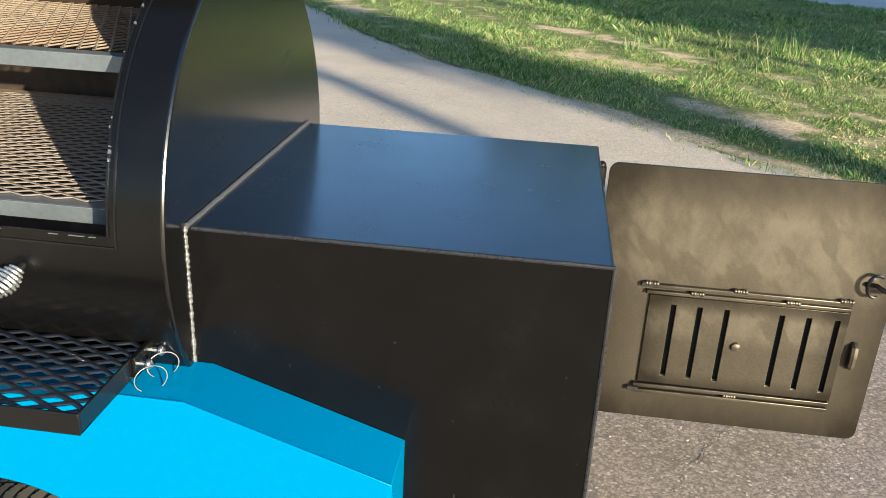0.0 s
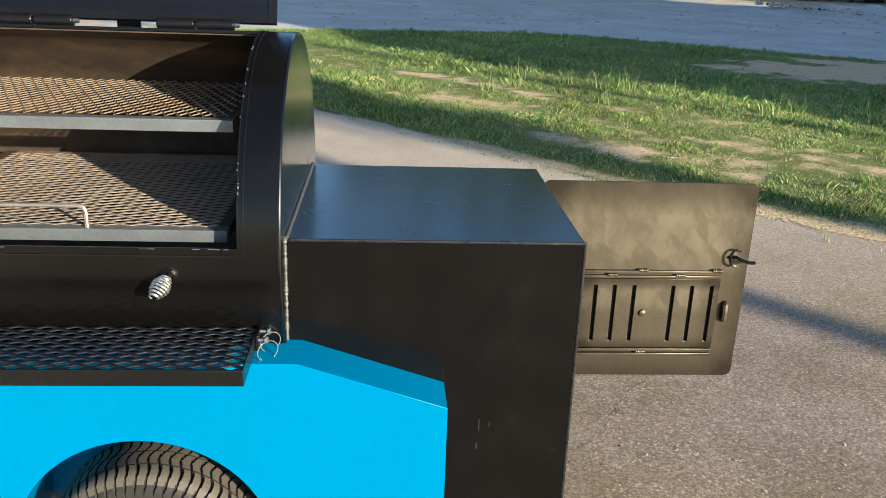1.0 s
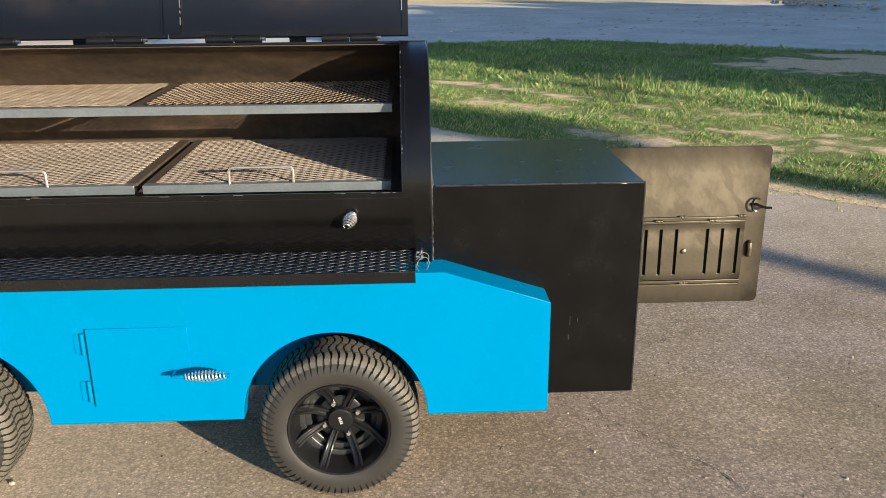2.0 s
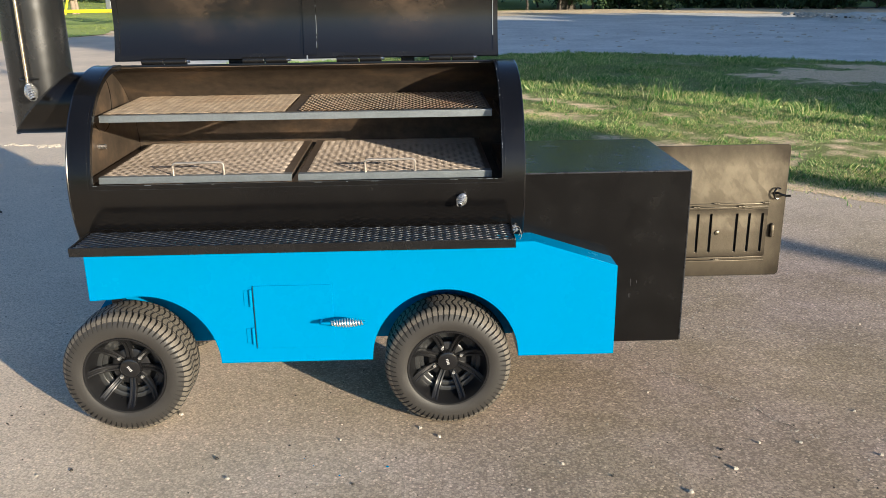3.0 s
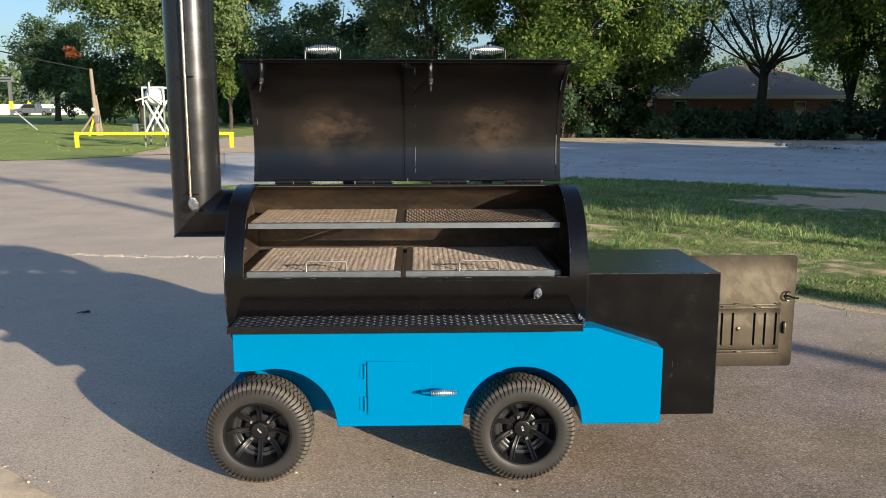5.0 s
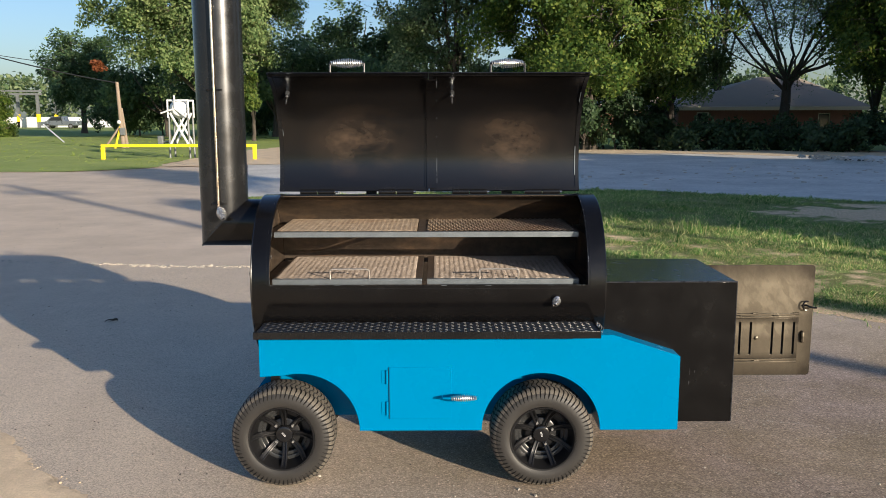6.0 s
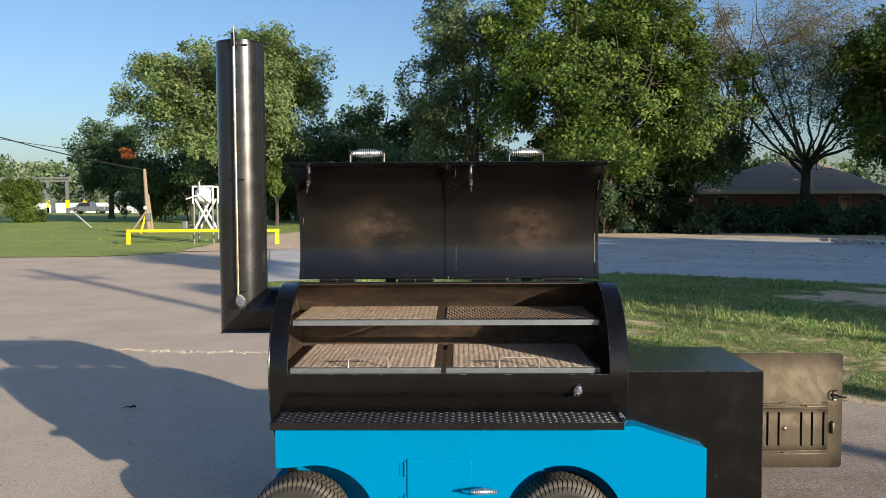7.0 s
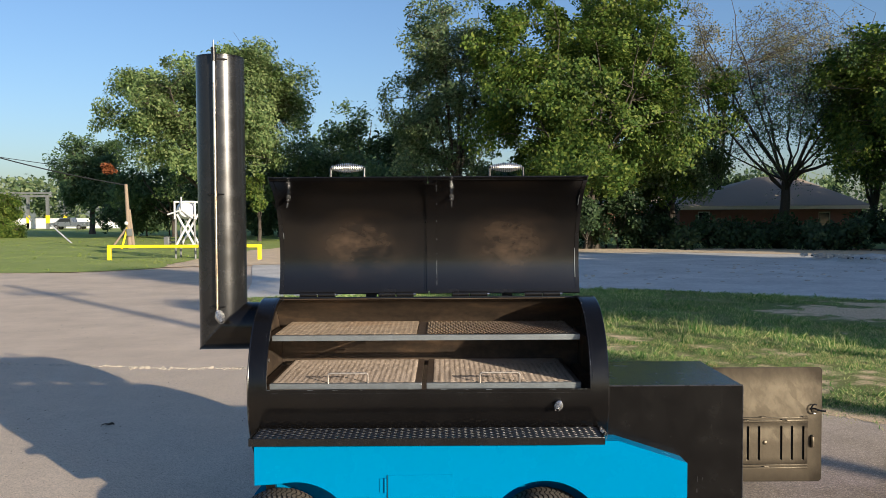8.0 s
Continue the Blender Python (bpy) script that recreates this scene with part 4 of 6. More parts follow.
for pts in ([(FX1 - 0.001, FY0 + 0.001, FZ0 + 0.004), (FX1 - 0.001, FY0 + 0.001, FZ1 - 0.002)], [(FX0 + 0.01, FY0 + 0.001, FZ1 - 0.001), (FX1, FY0 + 0.001, FZ1 - 0.001)]):
    a, b = Vector(pts[0]), Vector(pts[1])
    line = [a + (b - a) * (k / 60) + Vector((0, rng.gauss(0, 0.0002), rng.gauss(0, 0.0002))) for k in range(61)]
    g.sweep(line, 0.0036, 8)
part("ground_seam", g, M_WORN, firebox, "welded edge with paint rubbed thin")

# rubbed streaks and specks on the firebox
rub = random.Random(8)
for x, z, h in ((-0.074, 0.52, 0.030), (-0.078, 0.47, 0.018), (-0.05, 0.53, 0.012)):
    g = Geo()
    g.box((x, FY0 - 0.0006, z), (x + rub.uniform(0.002, 0.004), FY0 - 0.0001, z + h))
    part("rubbed_streak", g, M_WORN, firebox)
for _ in range(14):
    x, z, s = rub.uniform(FX0 + 0.03, FX1 - 0.02), rub.uniform(0.55, 0.97), rub.uniform(0.0008, 0.0018)
    part("paint_speck", Geo().box((x, FY0 - 0.0006, z), (x + s, FY0 - 0.0001, z + s)), M_STEEL, firebox)

# ---- firebox door, swung open
DY, DX0, DX1, DZ0, DZ1 = 1.866, 0.172, 0.832, 0.296, 0.940


def rounded(x0, x1, z0, z1, r, n=6):
    out = []
    for cx, cz, a in ((x1 - r, z1 - r, 0), (x0 + r, z1 - r, 90), (x0 + r, z0 + r, 180), (x1 - r, z0 + r, 270)):
        out += [(cx + r * math.cos(radians(a + 90 * k / n)), cz + r * math.sin(radians(a + 90 * k / n))) for k in range(n + 1)]
    return out


SLOT_X, SLOT_Z0, SLOT_Z1 = (0.358, 0.418, 0.480, 0.604, 0.664, 0.727), 0.420, 0.610


def slotted(outline, slots, hw, ya, yb):
    """A plate with upright slots cut right through it."""
    b = bmesh.new()
    loops = [outline] + [[(x - hw, SLOT_Z0), (x + hw, SLOT_Z0), (x + hw, SLOT_Z1), (x - hw, SLOT_Z1)] for x in slots]
    for loop in loops:
        vs = [b.verts.new((x, ya, z)) for x, z in loop]
        for k in range(len(vs)):
            b.edges.new((vs[k], vs[(k + 1) % len(vs)]))
    bmesh.ops.triangle_fill(b, use_beauty=True, use_dissolve=False, edges=b.edges[:])
    ext = bmesh.ops.extrude_face_region(b, geom=b.faces[:])
    for e in ext["geom"]:
        if isinstance(e, bmesh.types.BMVert):
            e.co.y = yb
    b.verts.index_update()
    g = Geo().add([tuple(v.co) for v in b.verts], [tuple(v.index for v in f.verts) for f in b.faces])
    b.free()
    return g


g = slotted(rounded(DX0, DX1, DZ0, DZ1, 0.022), SLOT_X, 0.009, DY, DY + 0.007)
door = part("firebox_door", g, M_DOOR, smoker, "bronze-black steel firebox door swung wide open", bevel=0.0015)
g = slotted([(0.300, 0.398), (0.752, 0.398), (0.752, 0.632), (0.300, 0.632)], SLOT_X, 0.006, DY - 0.006, DY - 0.0015)
part("vent_slide", g, M_DOOR, door, "sliding vent plate with six upright slots", bevel=0.001)
# black sheet added behind the open slots to give their shade
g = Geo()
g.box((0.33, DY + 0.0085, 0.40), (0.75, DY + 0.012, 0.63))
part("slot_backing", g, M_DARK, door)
for z, s in ((0.640, 1), (0.391, -1)):
    for dz in (0.0, 0.016 * s):
        g = Geo()
        g.box((0.290, DY - 0.011, z + dz - 0.005), (0.750, DY - 0.0005, z + dz + 0.005))
        part("slide_rail", g, M_DOOR, door, bevel=0.002)
rail_z = (0.661, 0.645, 0.661, 0.645, 0.661, 0.384)
for x, z in zip((0.30, 0.405, 0.50, 0.62, 0.735, 0.52), rail_z):
    g = Geo()
    for k in range(5):
        g.ball((x - 0.012 + 0.006 * k, DY - 0.008, z), 0.0055 + 0.001 * math.sin(k * 2.1), 7)
    part("tack_weld", g, M_DOOR, door, smooth=60)
g = Geo()
g.lathe([(0, 0.012), (0.006, 0.010), (0.008, 0.004)], 12, pose(0.513, DY - 0.006, 0.518, 90, 0, 0))
part("slide_knob", g, M_DOOR, door)
g = Geo()
g.sweep([(0.777, DY - 0.001, 0.496), (0.777, DY - 0.010, 0.500), (0.777, DY - 0.012, 0.525), (0.777, DY - 0.010, 0.548), (0.777, DY - 0.001, 0.552)], 0.0095, 8)
part("slide_stop", g, M_DOOR, door)
g = Geo()                                     # coiled latch hook
pts = [(0.786 + 0.020 * math.cos(radians(a)), DY - 0.012 - 0.006 * math.sin(radians(a / 2)), 0.708 + 0.026 * math.sin(radians(a))) for a in range(60, 300, 12)]
g.sweep(pts, 0.0042, 7)
g.sweep([(0.768, DY - 0.001, 0.706), (0.786, DY - 0.016, 0.710), (0.800, DY - 0.026, 0.704), (0.818, DY - 0.034, 0.700), (0.838, DY - 0.036, 0.700)], 0.0055, 7)
part("latch_hook", g, M_FRAME, door, "black bent latch hook")
for z in (0.88, 0.40):
    g = Geo()
    g.rod((0.152, FY1 + 0.014, z - 0.055), (0.152, FY1 + 0.014, z + 0.055), 0.0115, 12)
    g.ball((0.152, FY1 + 0.014, z + 0.058), 0.010, 10)
    part("door_hinge", g, M_FRAME, smoker, "black barrel hinge")
for x, z, sx in ((0.30, 0.657, 1), (0.30, 0.378, 1)):
    g = Geo()
    g.box((x - 0.022, DY - 0.012, z - 0.005), (x + 0.004, DY - 0.001, z + 0.006))
    part("rail_end", g, M_DARK, door)

# ---- blue body
BY, BX0, BX1, BZ = 1.040, -2.155, -0.157, 0.752
AX1, AX2, AZ, AR = -1.968, -0.815, 0.284, 0.284


def arch(cx, a0, a1, n):
    return [(cx + AR * math.cos(radians(a0 + (a1 - a0) * k / n)), AZ + AR * math.sin(radians(a0 + (a1 - a0) * k / n))) for k in range(n + 1)]


left_arch = [(BX0, 0.553), (-2.04, 0.560)] + arch(AX1, 98, 0, 20)
right_arch = arch(AX2, 180, 0, 30)
outline = left_arch + right_arch + [(BX1, 0.284), (BX1, 0.648), (-0.475, BZ), (BX0, BZ)]
body = part("cart_body", Geo().prism(outline, 1, BY, BY + 0.004), M_BLUE, smoker, "glossy sky-blue sheet steel cart body", bevel=0.0012)
part("cart_body_back", Geo().prism(outline, 1, 1.984, 1.988), M_BLUE, smoker, bevel=0.0012)


def strip(line, ya, yb, t=0.004):
    """Sheet bent along a line of (x, z) points, running from ya to yb."""
    g, k = Geo(), len(line)
    off = []
    for i in range(k):
        a, b = Vector(line[max(0, i - 1)]), Vector(line[min(k - 1, i + 1)])
        d = (b - a).normalized()
        off.append((line[i][0] + d.y * t, line[i][1] - d.x * t))
    vs = [(x, y, z) for y in (ya, yb) for (x, z) in list(line) + off]
    fs = []
    for i in range(k - 1):
        fs += [(i, i + 1, 2 * k + i + 1, 2 * k + i), (k + i, 3 * k + i, 3 * k + i + 1, k + i + 1), (i, k + i, k + i + 1, i + 1), (2 * k + i, 2 * k + i + 1, 3 * k + i + 1, 3 * k + i)]
    fs += [(0, 2 * k, 3 * k, k), (k - 1, 2 * k - 1, 4 * k - 1, 3 * k - 1)]
    return g.add(vs, fs)


part("body_top", strip([(BX0 + 0.002, BZ - 0.001), (-0.475, BZ - 0.001), (BX1 - 0.001, 0.647), (BX1 - 0.001, 0.286)], BY + 0.002, FY0 - 0.001), M_BLUE, body, bevel=0.001)
part("wheel_arch_liner", strip([(BX0 + 0.12, 0.562)] + arch(AX1, 98, 0, 20), BY + 0.003, 1.262, -0.003), M_BLUE, body, "blue inner wheel arch")
part("wheel_arch_liner", strip(arch(AX2, 180, 0, 30), BY + 0.003, 1.262, -0.003), M_BLUE, body, "blue inner wheel arch")
for cx in (AX1, AX2):
    part("arch_back", Geo().prism(arch(cx, 180, 0, 30), 1, 1.263, 1.267), M_BLUE, body, "blue inner wheel arch wall")
g = Geo()
g.box((BX0, BY + 0.004, 0.62), (BX0 + 0.004, 1.984, BZ)), g.box((BX0, 1.18, 0.60), (-0.50, 1.984, 0.64))
part("body_end", g, M_BLUE, body)
g = Geo()
g.box((-1.68, BY + 0.004, 0.286), (-1.10, 1.984, 0.290))
part("body_floor", g, M_BLUE, body)
g = Geo()                                     # chassis
g.box((-2.14, 1.275, 0.44), (-0.45, 1.335, 0.50)), g.box((-2.14, 1.74, 0.44), (-0.45, 1.80, 0.50))
part("corner_brace", Geo().box((-2.135, 1.20, 0.40), (-2.09, 1.24, 0.622)), M_FRAME, body, bevel=0.003)
part("chassis", g, M_FRAME, smoker, "black square-tube chassis", bevel=0.003)
TRZ = 0.247
for x in (-2.055, -0.808):
    g = Geo()
    g.rod((x, 1.20, TRZ), (x, 1.80, TRZ), 0.022, 12), g.box((x - 0.03, 1.23, TRZ), (x + 0.03, 1.27, 0.46)), g.box((x - 0.03, 1.75, TRZ), (x + 0.03, 1.79, 0.46))
    part("axle", g, M_FRAME, smoker)

# cabinet door in the body, lying flush, with two piano hinges and a grip
CX0, CX1, CZ0, CZ1 = -1.540, -1.242, 0.345, 0.600
g = Geo()
g.box((CX0, BY - 0.0042, CZ0), (CX1, BY - 0.0004, CZ1))
cab = part("cabinet_door", g, M_BLUE, smoker, "flush blue cabinet door", bevel=0.0012)
g = Geo()
g.box((CX0 - 0.0022, BY - 0.0044, CZ0), (CX0 - 0.0002, BY - 0.0002, CZ1))
part("door_gap", g, M_DARK, cab)
for z in (0.553, 0.397):
    g = Geo()
    g.rod((CX0 - 0.011, BY - 0.006, z - 0.034), (CX0 - 0.011, BY - 0.006, z + 0.034), 0.006, 10)
    g.box((CX0 - 0.037, BY - 0.003, z - 0.032), (CX0 - 0.011, BY - 0.0003, z + 0.032))
    part("hinge", g, M_BLUE, cab, bevel=0.0008)
g = Geo()
g.sweep([(-1.288, BY - 0.002, 0.456), (-1.288, BY - 0.045, 0.462), (-1.282, BY - 0.056, 0.464), (-1.262, BY - 0.060, 0.465), (-1.122, BY - 0.062, 0.467)], 0.0055, 8)
part("handle_rod", g, M_BLUE, cab)
g = Geo()
g.box((-1.335, BY - 0.004, 0.445), (-1.285, BY - 0.0005, 0.468))
part("handle_plate", g, M_BLUE, cab, bevel=0.002)
g = spring_grip(Geo(), (-1.246, BY - 0.060, 0.465), (-1.124, BY - 0.062, 0.467), 0.0165, 0.008, 12, 0.0029)
part("grip_core", Geo().rod((-1.262, BY - 0.060, 0.465), (-1.116, BY - 0.062, 0.467), 0.006, 8), M_BLUE, cab)
part("spring_grip", g, M_SPRING, cab, "bright coiled steel spring grip")

# drain valve grip on the chamber's front
g = Geo()
g.rod((-0.733, 1.096, 0.930), (-0.742, 1.07, 0.915), 0.006, 8)
knob = part("valve_rod", g, M_FRAME, smoker)
g = Geo()
spring_grip(g, (-0.738, 1.084, 0.925), (-0.758, 1.044, 0.897), 0.0185, 0.0080, 8, 0.0027)
part("grip_core", Geo().rod((-0.738, 1.084, 0.925), (-0.758, 1.044, 0.897), 0.0065, 10), M_FRAME, knob)
part("spring_grip", g, M_SPRING, knob, "bright coiled steel spring grip")
g = Geo()
g.rod((X0 - 0.02, 1.16, 1.03), (X0 + 0.004, 1.16, 1.03), 0.012, 10)
part("side_knob", g, M_FRAME, smoker)

# ---- front shelf
HX0, HX1, HY0, HY1, HZ0, HZ1 = -2.150, -0.562, 0.908, 1.118, 0.771, 0.805
g = Geo()
g.box((HX0, HY0, HZ0), (HX1, HY0 + 0.004, HZ1)), g.box((HX0, HY0 + 0.004, HZ0), (HX1, HY0 + 0.032, HZ0 + 0.004))
shelf = part("front_shelf", g, M_FRAME, smoker, "black expanded-metal folding front shelf", bevel=0.0012)
for x in (HX0, HX1 - 0.004):
    g = Geo()
    g.box((x, HY0 + 0.004, HZ0), (x + 0.004, HY1 + 0.03, HZ1))
    part("side_rail", g, M_FRAME, shelf, bevel=0.0012)
g = Geo()
g.box((HX0 + 0.004, HY1 - 0.03, HZ0), (HX1 - 0.004, HY1 + 0.01, HZ0 + 0.004))
part("back_rail", g, M_FRAME, shelf)
part("shelf_mesh", expanded_metal(HX0 + 0.004, HX1 - 0.004, HY0 + 0.006, HY1 + 0.012, HZ1 - 0.006, 0.0585, 0.029, 0.0044, 0.0048, 12.0, False, 12), M_MESH, shelf, "black expanded steel mesh", smooth=50)
for y in (1.075, 1.118):
    g = Geo()
    g.rod((HX1, y, 0.790), (HX1 + 0.022, y, 0.790), 0.0045, 8)
    g.ball((HX1 + 0.020, y, 0.790), 0.0085, 10, (0.8, 1, 1))
    pin = part("lock_pin", g, M_ZINC, shelf, "zinc quick-release pin")
    g = Geo()
    g.sweep([(HX1 + 0.024 + 0.019 * math.sin(a), y + 0.016 * math.sin(a) - 0.006, 0.768 + 0.022 * math.cos(a)) for a in [2 * math.pi * k / 20 for k in range(20)]], 0.0009, 6, True)
    part("pull_ring", g, M_HANDLE, pin)
g = Geo()
g.box((HX1 + 0.0005, 1.06, 0.772), (HX1 + 0.006, 1.17, 0.806))
part("pin_bracket", g, M_FRAME, shelf, bevel=0.001)

# ---- cooking grates (they slide out, so each is a thing)


def cooking_grate(x0, x1, y0, y1, z, handle, back_gap, label):
    gr = thing("cooking_grate", ((x0 + x1) / 2, (y0 + y1) / 2, z - 0.026), label, "grate", "cooking grates in the chamber")
    g = Geo()
    g.box((x0, y0, z - 0.026), (x1, y0 + 0.004, z)), g.box((x0, y0 + 0.004, z - 0.004), (x1, y0 + 0.034, z))
    part("front_bar", g, M_STEEL, gr, "grey angle-iron front bar", bevel=0.001)
    for xa in (x0, x1 - 0.034):
        g = Geo()
        g.box((xa, y0 + 0.034, z - 0.004), (xa + 0.034, y1, z))
        xe = x0 if xa == x0 else x1 - 0.004
        g.box((xe, y0 + 0.034, z - 0.026), (xe + 0.004, y1, z - 0.004))
        part("side_bar", g, M_BAR, gr, bevel=0.001)
    g = Geo()
    g.box((x0 + 0.034, y1 - 0.034, z - 0.004), (x1 - 0.034, y1, z)), g.box((x0 + 0.034, y1 - 0.004, z - 0.026), (x1 - 0.034, y1, z - 0.004))
    part("back_bar", g, M_GRATE, gr, bevel=0.001)
    part("mesh", expanded_metal(x0 + (0.006 if x0 < -2 else 0.026), x1 - (0.006 if x1 > -1 else 0.026), y0 + 0.022, y1 - 0.022, z + 0.002, 0.052, 0.0255, 0.0019, 0.0019, 0.0), M_GRATE_LOW, gr, "rust-tinged expanded steel mesh")
    if handle is not None:
        xm = (x0 + x1) / 2 + handle
        g = Geo()
        pts = [(xm - 0.094, y0 + 0.012, z), (xm - 0.094, y0 + 0.012, z + 0.037), (xm - 0.090, y0 + 0.012, z + 0.044), (xm - 0.082, y0 + 0.012, z + 0.047)]
        g.sweep(pts + [(2 * xm - x, y, zz) for x, y, zz in reversed(pts)], 0.0048, 8)
        part("handle", g, M_HANDLE, gr, "bent bare steel rod handle")
    return gr


cooking_grate(-2.104, -1.384, 1.160, 1.850, 1.001, 0.011, 0, "lower expanded-metal cooking grate with a rod handle")
cooking_grate(-1.360, -0.628, 1.160, 1.850, 1.001, -0.018, 0, "lower expanded-metal cooking grate with a rod handle")
upper = thing("cooking_grate", (-1.35, 1.5, 1.192), "full-width upper expanded-metal cooking grate, rusty on one half", "grate", "cooking grates in the chamber")
ux0, ux1, uy0, uy1, uz = -2.106, -0.620, 1.248, 1.765, 1.218
g = Geo()
g.box((ux0, uy0, uz - 0.026), (ux1, uy0 + 0.004, uz)), g.box((ux0, uy0 + 0.004, uz - 0.004), (ux1, uy0 + 0.030, uz))
part("front_bar", g, M_STEEL, upper, "grey angle-iron front bar", bevel=0.001)
for xa, xb in ((ux0, ux0 + 0.032), (-1.405, -1.355), (ux1 - 0.032, ux1)):
    g = Geo()
    g.box((xa, uy0 + 0.030, uz - 0.004), (xb, uy1, uz)), g.box((xa, uy0 + 0.030, uz - 0.026), (xa + 0.004, uy1, uz - 0.004))
    part("cross_bar", g, M_BAR, upper, bevel=0.001)
g = Geo()
g.box((ux0 + 0.032, uy1 - 0.03, uz - 0.006), (ux1 - 0.032, uy1, uz - 0.0045))
part("back_bar", g, M_GRATE, upper)
part("mesh", expanded_metal(ux0 + 0.004, -1.400, uy0 + 0.02, uy1 - 0.005, uz + 0.004), M_GRATE, upper, "brown expanded steel mesh")
part("mesh", expanded_metal(-1.362, ux1 - 0.004, uy0 + 0.02, uy1 - 0.005, uz + 0.003, 0.056, 0.0265, 0.0021, 0.0026, 20.0, True), M_GRATE, upper, "rusty expanded steel mesh")

# ---- wheels
TW, TR, RR = 0.215, 0.248, 0.156


def tyre_mesh():
    """Turf tread: S-shaped cuts that curl over the shoulders, wavy grooves round. Axis along local y, outer face at y = 0."""
    pitch, sub_ = 66, 10
    nseg = pitch * sub_
    prof = [(0.016, RR - 0.002), (0.006, RR + 0.004), (0.002, RR + 0.014), (0.000, RR + 0.030), (0.0005, RR + 0.0425), (0.0013, RR + 0.047), (0.003, RR + 0.056), (0.0055, RR + 0.063), (0.009, RR + 0.070), (0.0150, RR + 0.077)]
    nt = 22
    rings = (0.056, 0.1075, 0.159)
    spots = sorted({round(0.021 + (TW - 0.042) * k / nt, 5) for k in range(nt + 1)} | {c + o for c in rings for o in (-0.0026, -0.0013, 0.0013, 0.0026)})
    tread = [(a, None) for a in spots]
    rows = prof + tread + [(TW - a, b) for a, b in reversed(prof)]
    vs, fs, mark, k = [], [], [], len(rows)
    for i in range(nseg):
        th = 2 * math.pi * i / nseg
        ph = i / sub_
        for a, r in rows:
            u = abs(a - TW / 2) / (TW / 2)
            low = False
            lat = (ph + (14.0 * max(0.0, r - RR - 0.045) if r else 0.45) * (1 if a < TW / 2 else -1) + 0.30 * math.sin(2 * math.pi * (a - TW / 2) / 0.103) * min(1.0, max(0.0, (0.95 - u) / 0.3)) + 1.6 * max(0.0, u - 0.62) ** 1.5) % 1.0
            if r is None:
                r = TR - 0.009 * max(0.0, (u - 0.5) / 0.32) ** 2.2
                low = lat < 0.10 + 0.12 * u or any(abs(a - c) < 0.0015 for c in rings)
                r -= 0.010 if low else 0.0
            elif r > RR + 0.050 and lat < 0.17:
                low = True
                r -= 0.004 * (r - RR - 0.04) / 0.037
                a += 0.005 if a < TW / 2 else -0.005
            vs.append((r * math.cos(th), a, r * math.sin(th)))
            mark.append(low)
    deep = []
    for i in range(nseg):
        j = (i + 1) % nseg
        for q in range(k - 1):
            f = (i * k + q, i * k + q + 1, j * k + q + 1, j * k + q)
            fs.append(f)
            deep.append(any(mark[x] for x in f))
    me = finish("tyre", Geo().add(vs, fs), M_RUBBER, 30)
    me.materials.append(M_GROOVE)
    me.materials.append(M_TREAD)
    top = 8
    me.polygons.foreach_set("material_index", [1 if d else 2 if top <= i % (k - 1) < k - 1 - top else 0 for i, d in enumerate(deep)])
    return me


def turn_y(g, prof, n=64):
    """Revolve (along y, radius) pairs round the local y axis."""
    return g.lathe([(a, r) for a, r in prof], n, pose(0, 0, 0, -90, 0, 0), closed=True)


